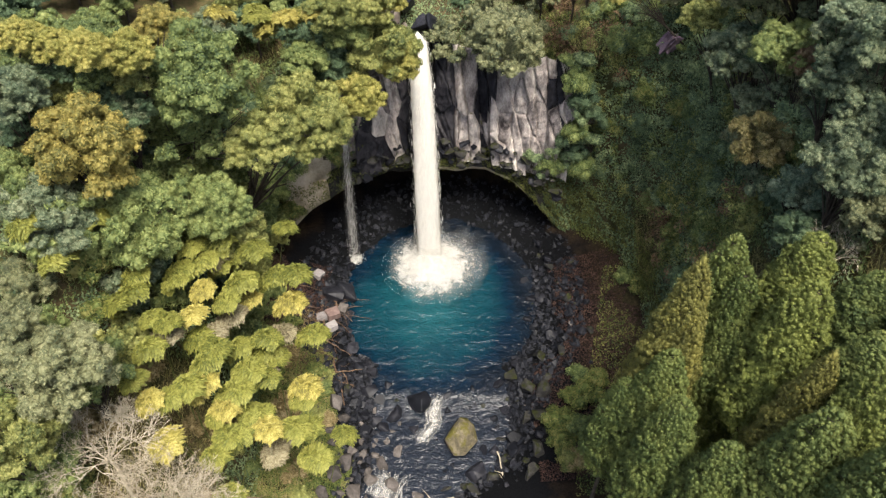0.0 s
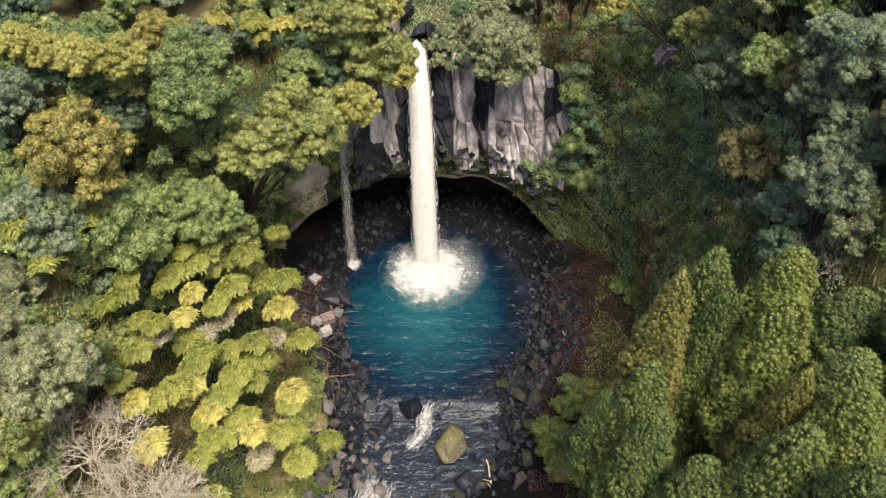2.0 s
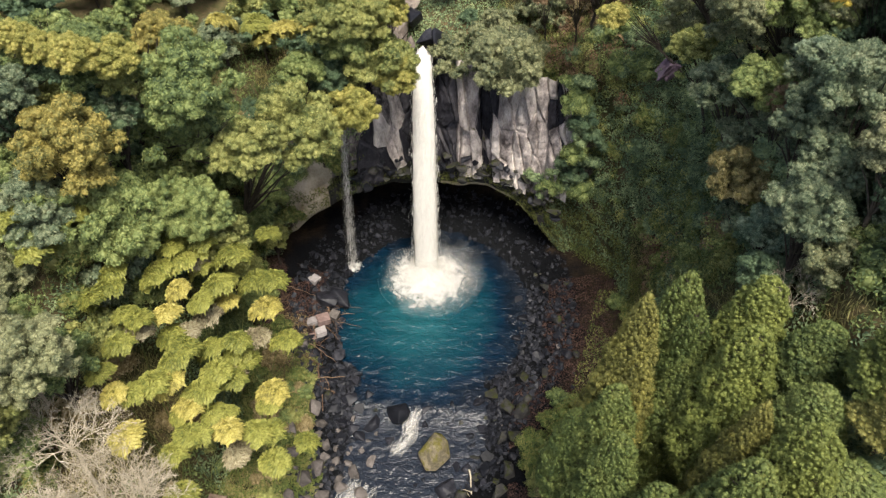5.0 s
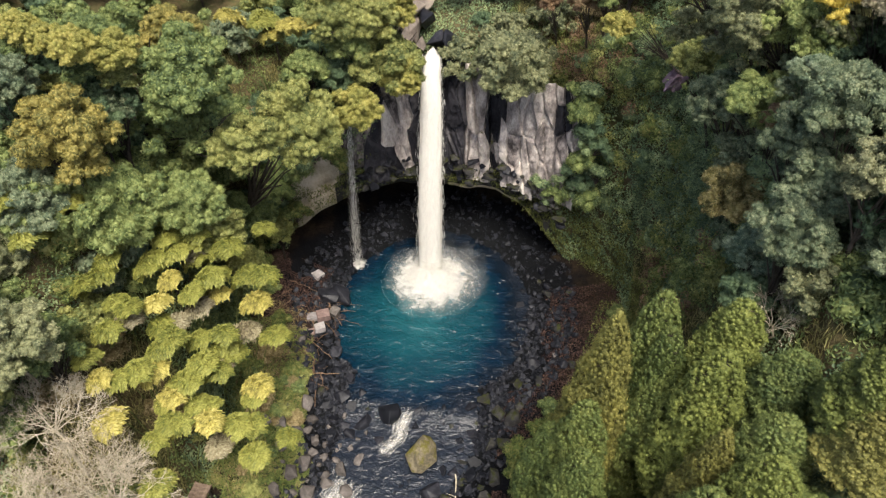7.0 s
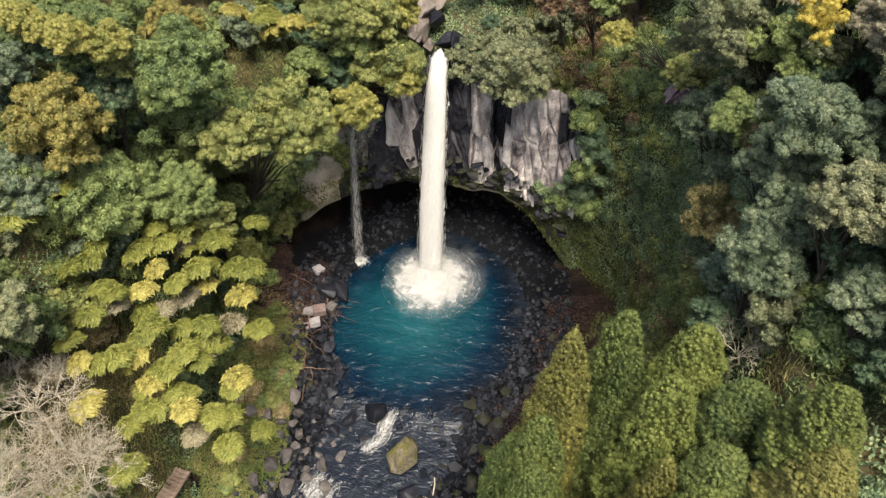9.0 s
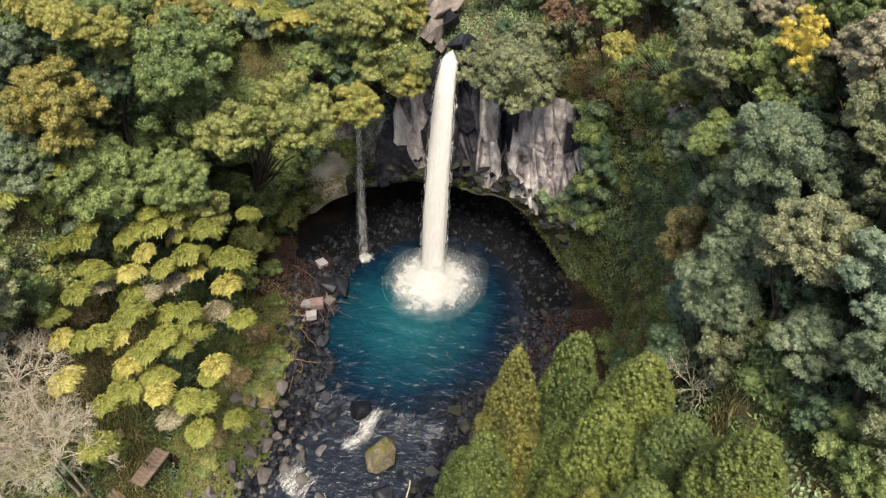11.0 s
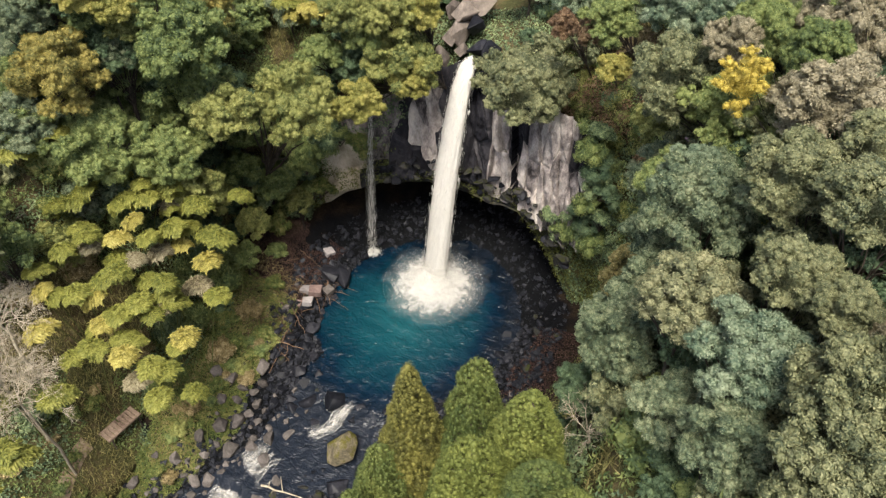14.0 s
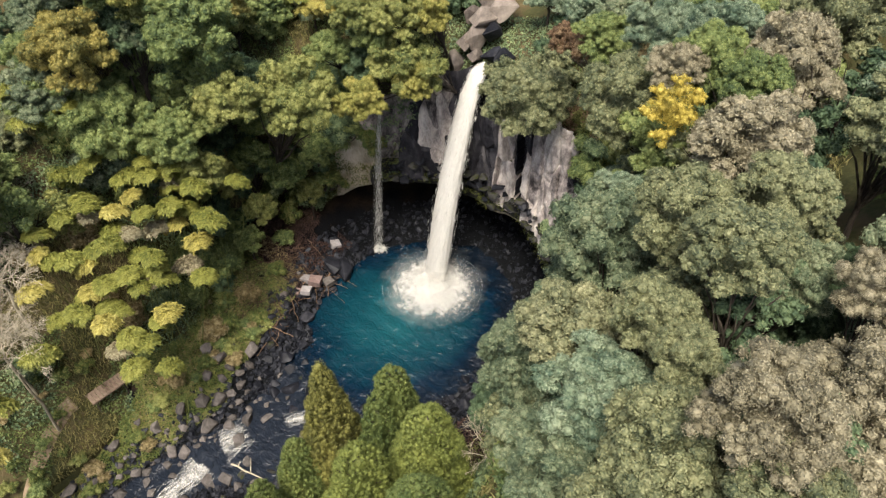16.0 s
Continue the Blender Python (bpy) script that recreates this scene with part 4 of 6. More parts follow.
# cedars at the foot of the east slope
CEDARS = [cedar("cedar", 5, "cedar", label="tall round-headed green cedar on the lower slope", blunt=0.46),
          cedar("cedar", 6, "cedar_gold", label="tall cone-shaped cedar with golden-tipped foliage", blunt=0.66),
          cedar("cedar", 7, "cedar_olive", label="tall round-headed cedar with yellow-green foliage", blunt=0.44)]
for i, x, y, top, w in [(1, 16.1, 30.2, 35, 6.6), (0, 19.2, 32.8, 34.4, 6.4), (0, 19.7, 31.0, 33.2, 5.6), (2, 23.3, 31.1, 36, 6.0), (2, 21.8, 27.3, 35.9, 6.6), (0, 25.6, 27.5, 36.2, 5.6),
                        (2, 27.7, 24.3, 41.2, 4.8), (0, 24.6, 23.7, 35.3, 6.4), (1, 27.9, 22.4, 39.5, 5.0), (0, 19.6, 29.6, 29.6, 6.0), 
                        (1, 21.7, 23.4, 34.4, 5.2), (0, 20.8, 19.8, 34, 7.0), (0, 15.2, 27.9, 28.6, 6.0), (0, 15.2, 24.6, 28.0, 6.0), (2, 23.4, 20.8, 36, 6.4), (0, 26, 20.5, 33, 6.6), (0, 22.2, 16.4, 36.6, 7.0),
                        (0, 17.4, 21.4, 28, 6.4), (0, 13.4, 29.0, 23.6, 5.2),  (0, 15.5, 17.5, 26, 6.5), (0, 20.5, 14.5, 30, 7)]:
    g = ground_at(x, y)
    w = 0.88 * w
    tall = (top - g) / 24 / (w / 6.8)
    place(CEDARS[i], x, y, w / 6.8, rnd.uniform(0, 360), (0, 0), g, tall)

# bamboo on the west bank and beside the falls
BAMBOOS = [bamboo("bamboo", 7, "bamboo_leaf", label="arching bamboo with a yellow-green feathery plume"),
           bamboo("bamboo", 9, "bamboo_leaf", label="arching bamboo with a yellow-green feathery plume"),
           bamboo("bamboo", 8, "bamboo_gold", label="arching bamboo with a golden feathery plume"),
           bamboo("bamboo", 10, "bamboo_dry", label="withered bamboo with a pale straw-coloured plume")]


def stand(x, y, z, kind=None, turn=None, s=1.0):
    """A bamboo whose plume hangs about the place (x, y, z)."""
    turn = rnd.uniform(-80, 20) if turn is None else turn
    a = radians(turn)
    bx, by = x - 2.0 * s * math.cos(a), y - 2.0 * s * math.sin(a)
    g = ground_at(bx, by)
    p = BAMBOOS[rnd.choice((0, 0, 0, 0, 1, 1, 1, 1, 1, 2, 2)) if kind is None else kind]
    while g < z - 19 and by < 75:
        bx, by = bx - 0.2, by + 0.5
        g = ground_at(bx, by)
    h = min(max(z - g, 4.0), 19.0)
    ob = place(p, bx, by, s, turn, (rnd.uniform(-14, 14), rnd.uniform(-4, 12)), g)
    k = h / 8.8 / s
    for c in ob.children:
        c.matrix_basis = Matrix.Diagonal((1, 1, k, 1)) if c.data.name.startswith("culm") else Matrix.Translation((0, 0, 8.8 * (k - 1)))
    return ob


GROVE = []
for i in range(900):
    y = rnd.uniform(25.5, 45)
    x = rnd.uniform(np.interp(y, [25.5, 28, 34, 45], [-17.5, -19.5, -25, -23.5]), np.interp(y, [25.5, 28, 33, 45], [-11.2, -10.0, -11.6, -18.0]))
    if (y < 27.6 and x > -17.2) or (y < 29.5 and x > -16.5):
        continue
    if len(GROVE) < 92 and all((x - a) ** 2 + (y - b) ** 2 > 1.2 ** 2 for a, b in GROVE):
        GROVE.append((x, y))
        dry = rnd.random() < 0.13
        stand(x, y, 18.4 - 0.8 * (x + 16.5) + 0.3 * (y - 32) - (rnd.uniform(0, 1.5) if not dry else 2.5), 3 if dry else None, None, rnd.uniform(0.8, 1.1))
for x, y, z in [(-27.6, 35.8, 23.5), (-29.4, 36.6, 24.5), (-26.5, 38.5, 23), (-33.8, 31.3, 24), (-17.5, 19.6, 16), (-15.6, 19.4, 15), (-15.3, 17.6, 14), (-13.9, 17.1, 13), (-19.3, 20.2, 17), (-13.8, 15.8, 13)]:
    stand(x, y, z)
for x, y, z in [(-15, 62.1, 35), (-12.9, 58.8, 36), (-12.7, 61, 36), (-15.1, 57.8, 35), (-17.4, 61, 35), (-9.7, 59.8, 35), (-17.8, 57.8, 35), (-14, 60, 34)]:
    stand(x, y, z, 2 if rnd.random() < 0.5 else 1, rnd.uniform(-120, -40))

for x, y, top, s, seed in [(-20.4, 22.0, 22.0, 5.4, 25), (-24.6, 25.6, 23.0, 5.2, 27), (-23.0, 18.6, 21.5, 4.8, 28), (-28.6, 29.5, 25.5, 4.4, 29),
                           (-17.8, 21.6, 20.5, 4.6, 31), (26.2, 33.2, 34.5, 3.0, 74)]:
    g = ground_at(x, y)
    b = bare_tree("bare_tree", seed, s, max(top - g - 0.95 * s, 0.5), "leafless tree with a wide tangle of pale twigs" if x < 0 else "small leafless tree with grey twigs among evergreens", 10 if x < 0 else 7)
    b.matrix_basis = pose(x, y, g)

# ---- undergrowth on the walls ----
SHRUBS = {k: shrub("shrub", 90 + i, k, 1.6, l) for i, (k, l) in enumerate([
    ("ivy", "dark evergreen shrub clinging to the gorge wall"), ("canopy_green", "mid-green shrub on the slope"),
    ("canopy_dark", "dark green shrub on the slope"), ("grass", "bright yellow-green shrub on the bank"), ("dry_grass", "dry tan shrub on the slope"), ("canopy_olive", "olive-green shrub on the grassy bank")])}


def bare_rock(P):
    """The bare tan rock under the trees west of the thin fall."""
    return (P[..., 0] > -19.2) & (P[..., 0] < -12.2) & (P[..., 2] < 15.0) & (P[..., 1] > 58)


def wall_samples(n, seed, rows, ymin=4, rock=False):
    """Random places on the gorge wall with their outward directions; rock faces under the crest are left out unless rock."""
    rng = np.random.default_rng(seed)
    G = WALL
    r0, r1 = rows
    a, b, c = G[r0:r1, :-1], G[r0 + 1:r1 + 1, :-1], G[r0:r1, 1:]
    nn = np.cross(c - a, b - a)
    area = np.linalg.norm(nn, axis=-1)
    bad = (a[..., 1] < ymin) | (np.abs(a[..., 0]) > 45)
    bare = (CAVE[None, :-1] > 0.55) & (np.arange(r0, r1)[:, None] < 50) & (a[..., 0] > -9) & (a[..., 0] < 12.5)
    if not rock:
        bad |= bare | bare_rock(a)
    area = np.where(bad, 0, area)
    pick = rng.choice(area.size, n, p=area.ravel() / area.sum())
    i, j = np.unravel_index(pick, area.shape)
    u, v = rng.uniform(size=(2, n, 1))
    P = a[i, j] * (1 - u - v) + b[i, j] * u + c[i, j] * v
    N = unit(nn[i, j])
    N = np.where((N[:, 2:3] < 0), -N, N)
    return P, N, rng


def cover(name, P, N, rng, leaf, length, width, droop, label, lift=0.25):
    v, f = leaf_cards(P + N * rng.uniform(0, lift, (len(P), 1)), unit(N + rng.normal(size=N.shape) * 0.5), rng, length, width, droop)
    tagged(new(name, np_mesh(name, v, f, M[leaf])), label, "undergrowth", "", "stuff")


P, N, rng = wall_samples(190000, 5, (15, 60), 16)
tone = rough3(P, 0.22, 3)
cover("ivy", P[tone < 0.12], N[tone < 0.12], rng, "ivy", 0.3, 0.19, 0.4, "dark ivy and ferns hanging on the gorge wall", 0.5)
m = (tone >= 0.12) & (tone < 0.38)
cover("ferns", P[m], N[m], rng, "canopy_green", 0.34, 0.15, 0.6, "green ferns and creepers on the slopes", 0.5)
m = tone >= 0.38
cover("hanging_grass", P[m], N[m], rng, "hanging_grass", 0.8, 0.08, 1.2, "yellow-green grass hanging down the slope", 0.4)
P, N, rng = wall_samples(60000, 6, (11, 30), 40, True)
m = rough3(P, 0.8, 2) > -0.2
cover("ledge_moss", P[m], N[m], rng, "moss", 0.26, 0.12, 0.8, "moss and small ferns on the ledge over the hollow", 0.9)

P, N, rng = wall_samples(90000, 13, (6, 30), 48, True)
m = (rough3(P, 0.6, 3) > -0.4) & ((P[:, 0] > 8.5) | ((P[:, 0] < -15) & (P[:, 2] < 6.5))) & (P[:, 2] > 2.2) & (P[:, 2] < 14 + 3 * rough3(P, 0.4, 2))
cover("bright_moss", P[m], N[m], rng, "moss", 0.24, 0.10, 0.9, "yellow-green moss and grass on the sloping wall by the pool", 0.25)


def shrubs(n, seed, rows, where, tone, size):
    """Shrubs rooted in the wall, standing half out from it. tone: the kinds, from shady to sunny patches."""
    P, N, rng = wall_samples(n * 6, seed, rows)
    ok = where(P)
    for p, nn in list(zip(P[ok], N[ok]))[:n]:
        t = min(max(rough3(p, 0.22, 3) * 0.5 + 0.5 + rnd.uniform(-0.2, 0.2), 0), 0.999)
        k = tone[int(t * len(tone))]
        s = rnd.uniform(*size)
        q = Vector(nn.tolist()).lerp(Vector((0, 0, 1)), 0.55).to_track_quat("Z", "Y").to_matrix().to_4x4()
        copy_thing(SHRUBS[k], Matrix.Identity(4)).matrix_basis = Matrix.Translation(Vector(p.tolist())) @ q @ pose(0, 0, 0, 0, 0, rnd.uniform(0, 360)) @ Matrix.Diagonal((s, s, s, 1))


shrubs(90, 7, (16, 56), lambda P: (P[:, 0] > 11) & (P[:, 1] > 42) & (P[:, 2] > 13.5), ("ivy", "canopy_dark", "canopy_green", "ivy", "grass", "canopy_olive", "ivy", "dry_grass"), (0.5, 1.0))


def low_plants(n, seed, rows, where, kinds, size):
    """Small leafy clumps clinging to the wall, too many to tell apart."""
    P, N, rng = wall_samples(n * 6, seed, rows)
    ok = where(P)
    P, N = P[ok][:n], N[ok][:n]
    tone = rough3(P, 0.22, 3) + rng.uniform(-0.5, 0.5, len(P))
    order = np.argsort(tone)
    for q, k in enumerate(kinds):
        pick = order[q * len(P) // len(kinds):(q + 1) * len(P) // len(kinds)]
        lobes = []
        for p, nn in zip(P[pick], N[pick]):
            for b in range(4):
                lobes.append((tuple(p + nn * rng.uniform(0, 0.5) + rng.normal(size=3) * 0.45), rng.uniform(*size)))
        v, f = [], 0
        for c, r in lobes:
            d = unit(rng.normal(size=(int(110 * r), 3)) + np.array([0, -0.3, 0.6]))
            lv, lf = leaf_cards(np.array(c) + d * r, unit(d + rng.normal(size=d.shape) * 0.4), rng, 0.26, 0.13, 0.4)
            v.append((lv, lf))
        v, f = merge(v)
        tagged(new("low_plants", np_mesh("low_plants", v, f, M[k])), "small leafy plants and ferns clinging to the shaded wall", "undergrowth", "", "stuff")


low_plants(620, 17, (14, 58), lambda P: (P[:, 0] > 9) & (P[:, 1] > 42) & (P[:, 2] > 11), ("ivy", "canopy_dark", "canopy_green", "grass", "canopy_olive", "canopy_rust"), (0.3, 0.75))
shrubs(75, 8, (14, 54), lambda P: (P[:, 0] < -15) & (P[:, 1] > 40) & (P[:, 2] > 3), ("canopy_dark", "ivy", "canopy_green", "canopy_dark", "canopy_green"), (0.8, 1.6))
shrubs(40, 9, (14, 54), lambda P: (P[:, 0] < -13) & (P[:, 1] < 42) & (P[:, 2] > 6), ("canopy_green", "ivy", "grass", "dry_grass"), (0.7, 1.3))
shrubs(30, 10, (14, 58), lambda P: (P[:, 0] > 15) & (P[:, 1] < 46), ("ivy", "canopy_dark", "canopy_green"), (0.7, 1.4))
for x, y, z, k in [(13.6, 68, 12.6, "canopy_green"), (15.2, 67.2, 12, "ivy"), (15.8, 67, 15, "canopy_dark"), (14.2, 67.6, 14.6, "ivy"), (16.8, 66.2, 13, "canopy_green"), (12.6, 68.6, 11.4, "ivy"), (17.2, 66, 16.4, "ivy"), (15.6, 66.6, 18, "canopy_green"), (15.2, 66.9, 20.5, "ivy"), (15.8, 66.6, 22.6, "canopy_dark"), (14.6, 67.0, 24.4, "canopy_green"), (15, 67, 26, "ivy"), (13.6, 67.4, 25.6, "canopy_green"), (16.6, 66.2, 20, "canopy_dark"), (14.8, 67, 16.6, "canopy_dark"), (11, 68, 12.4, "ivy"), (13, 67.6, 11.6, "canopy_green"), (-19.6, 63.4, 13.6, "canopy_green"), (-17.6, 64.2, 14.8, "canopy_green"), (-21, 61.8, 10.6, "ivy"), (-15.6, 65, 16, "canopy_green"), (-19.6, 62.6, 11.6, "ivy"), (-20.4, 62.4, 12.6, "canopy_green"), (-18.2, 63.6, 16.4, "canopy_dark"), (-13.6, 65.6, 15.4, "grass"), (-20.6, 61.6, 7.0, "grass"), (-19.4, 62.6, 7.6, "canopy_green"), (-22, 60.4, 6.0, "grass"), (-21.6, 60.6, 9.0, "canopy_green"), (-18.2, 63.0, 8.0, "grass"), (-23.2, 59, 7.6, "ivy"), (-22.6, 59, 3.6, "grass")]:
    copy_thing(SHRUBS[k], Matrix.Identity(4)).matrix_basis = pose(x, y, z, 35, 0, rnd.uniform(0, 360)) @ Matrix.Diagonal((1.1, 1.1, 1.1, 1))
shrubs(25, 12, (46, 60), lambda P: (P[:, 1] > 64) & (np.abs(P[:, 0] + 3) > 2.5), ("canopy_dark", "canopy_green", "canopy_green", "dry_grass"), (0.7, 1.3))
for x, y, k, s in [(15.0, 41.4, "grass", 1.1), (11.8, 39.2, "grass", 0.95), (12.2, 36.4, "grass", 0.9), (12.6, 34.2, "canopy_olive", 0.9), (14.2, 37.6, "canopy_green", 1.0), (16.4, 43.2, "grass", 0.8), (12.5, 39, "grass", 1.0), (13.5, 41.5, "grass", 0.8), (12.0, 36.5, "grass", 0.9), (14.5, 44, "canopy_green", 0.8), (13, 34, "dry_grass", 0.8),
                   (22.5, 54.5, "grass", 0.9), (21.5, 56.5, "canopy_green", 0.8), (-17, 46, "dry_grass", 1.0), (-15.5, 42, "grass", 0.8), (-17.5, 51, "grass", 0.8),
                   (-14, 33, "dry_grass", 0.7), (-12.5, 27, "dry_grass", 0.6), (-20, 55, "canopy_green", 0.9), (-13.5, 36.5, "grass", 0.7), (-16, 40, "dry_grass", 1.1)]:
    copy_thing(SHRUBS[k], Matrix.Identity(4)).matrix_basis = pose(x, y, ground_at(x, y), 0, 0, rnd.uniform(0, 360)) @ Matrix.Diagonal((s, s, s, 1))


for i in range(75):
    y = rnd.uniform(12, 46)
    x = rnd.uniform(-21, -12.2 if y > 27 else -13.5)
    if abs(x + 17.0) < 2.6 and abs(y - 26.6) < 4:
        continue
    k, s = rnd.choice(("grass", "canopy_green", "grass", "canopy_olive", "dry_grass")), rnd.uniform(0.35, 0.8)
    copy_thing(SHRUBS[k], Matrix.Identity(4)).matrix_basis = pose(x, y, ground_at(x, y), 0, 0, rnd.uniform(0, 360)) @ Matrix.Diagonal((s, s, s * 0.8, 1))


def bank_cover(name, n, seed, leaf, box, test, length, width, label, tone_at):
    rng = np.random.default_rng(seed)
    P = np.stack([rng.uniform(box[0], box[1], n), rng.uniform(box[2], box[3], n), np.zeros(n)], 1)
    P[:, 2] = floor_z(P[:, 0], P[:, 1]) + rough3(P * np.array([1, 1, 0.2]), 0.9, 3) * 0.18
    keep = test(P) & (rough3(P, 0.5, 3) > tone_at)
    P = P[keep]
    N = unit(np.array([0, 0, 0.6]) + rng.normal(size=P.shape) * 0.7)
    v, f = leaf_cards(P + np.array([0, 0, 0.1]), N, rng, length, width, -0.4)
    tagged(new(name, np_mesh(name, v, f, M[leaf])), label, "grass", "", "stuff")


PATH_Y, PATH_X = [13.6, 16.4, 18.4, 20.2, 22.6, 24.2], [-14.6, -16.2, -17.3, -17.8, -18.4, -18.5]


def west(P):
    deck = (np.abs(P[:, 0] + 17.4) < 1.3) & (np.abs(P[:, 1] - 27.3) < 2.4)
    path = (np.abs(P[:, 0] - np.interp(P[:, 1], PATH_Y, PATH_X)) < 0.6) & (P[:, 1] < 26)
    return (P[:, 2] - water_z(P[:, 1]) > np.interp(P[:, 1], [26, 34, 38, 46], [0.3, 0.9, 1.5, 1.2])) & ~deck & ~path


bank_cover("grass", 120000, 21, "grass", (-25, -7, 8, 51), west, 0.55, 0.1, "green and yellow grass on the west bank", -1.3)
bank_cover("dry_grass", 45000, 22, "dry_grass", (-23, -8, 10, 54), west, 0.5, 0.07, "dry tan grass on the west bank", 0.1)
bank_cover("grass", 16000, 23, "grass", (12.5, 27, 30, 62), lambda P: (P[:, 2] > 2.0) & (P[:, 0] > 15.2 + 0.25 * (P[:, 1] - 42)), 0.4, 0.12, "bright green herbs on the east bank", 0.15)
bank_cover("leaf_litter", 30000, 24, "litter", (-24, -11, 44, 61.5), lambda P: (P[:, 2] > 0.9), 0.2, 0.12, "brown fallen leaves on the banks of the pool", -0.3)

bank_cover("leaf_litter", 30000, 25, "litter", (9.5, 23, 32, 62), lambda P: (P[:, 2] - water_z(P[:, 1]) > 0.9), 0.22, 0.13, "red-brown fallen leaves on the east bank", -0.3)

for group in (*PROTO.values(), *BACK.values(), CEDARS, BAMBOOS, SHRUBS.values()):
    for p in group:
        drop_proto(p)

# ---- stone shapes ----


def hull_mesh(name, seed, material, flat=0.75, pts=17, edge=0.022):
    """An angular stone about one metre across, with worn edges."""
    r = random.Random(seed)
    bm = bmesh.new()
    for i in range(pts):
        v = Vector((r.gauss(0, 1), r.gauss(0, 1), r.gauss(0, 1))).normalized() * r.uniform(0.85, 1.05)
        bm.verts.new((v.x * 0.54, v.y * 0.44, v.z * 0.54 * flat))
    bmesh.ops.convex_hull(bm, input=bm.verts[:])
    bmesh.ops.delete(bm, geom=[v for v in bm.verts if not v.link_faces], context="VERTS")
    bmesh.ops.dissolve_limit(bm, angle_limit=radians(14), verts=bm.verts[:], edges=bm.edges[:])
    if edge:
        bmesh.ops.bevel(bm, geom=bm.edges[:], offset=edge, segments=1, affect="EDGES", clamp_overlap=True)
    me = bm_mesh(name, bm, material, True)
    me.set_sharp_from_angle(angle=radians(38))
    return me


def squared_mesh(name, seed, material):
    """A roughly squared block, one metre long, out of true and with chipped edges."""
    r = random.Random(seed)
    bm = bmesh.new()
    bmesh.ops.create_cube(bm, size=1.0, matrix=Matrix.Diagonal((1.0, 0.85, 0.75, 1)))
    for v in bm.verts:
        v.co += Vector((r.uniform(-0.08, 0.08), r.uniform(-0.08, 0.08), r.uniform(-0.06, 0.06)))
    bmesh.ops.bevel(bm, geom=bm.edges[:], offset=0.04, segments=2, affect="EDGES", profile=0.5, clamp_overlap=True)
    return bm_mesh(name, bm, material)


# ---- cliff face by the falls ----


def block_mesh(name, seed, size, material, cuts=5, wob=0.16, taper=0.0):
    """A fractured block of rock: a box cut finely, roughened and split by cracks."""
    bm = bmesh.new()
    bmesh.ops.create_cube(bm, size=1.0)
    bmesh.ops.subdivide_edges(bm, edges=bm.edges[:], cuts=cuts, use_grid_fill=True)
    co = np.array([v.co[:] for v in bm.verts])
    q = co * np.array(size) + seed * 7.3
    k = np.clip(np.abs(co).max(1) * 2, 0, 1)
    rad = np.linalg.norm(co[:, :2], axis=1)
    d = rough3(q * np.array([1, 1, 0.35]), 1.1, 4)
    d2 = np.round(rough3(q * np.array([1.2, 1, 0.15]) + 40, 0.9, 2) * 3) / 3
    for v, a, b, r in zip(bm.verts, d, d2, rad):
        c = Vector(v.co)
        shrink = 1 - 0.22 * max(0, r - 0.5) - taper * (v.co.z + 0.5)
        p = Vector((c.x * size[0] * shrink, c.y * size[1] * shrink, c.z * size[2]))
        out = Vector((c.x, c.y, 0.3 * c.z)).normalized() if c.length else Vector((0, 0, 1))
        v.co = p + out * (a * wob + b * wob * 1.4)
    return bm_mesh(name, bm, material)


face = tagged(new("cliff_face"), "grey fractured rock face with dark gaps beside the falls", "cliff", "", "structure")
FACE = np.array([(-10.5, 67.9), (-7.5, 69.2), (-4.8, 70.9), (-1.5, 71.6), (2.0, 71.0), (6.0, 70.3), (10.0, 69.0), (15.0, 67.0), (18.5, 64.6)])


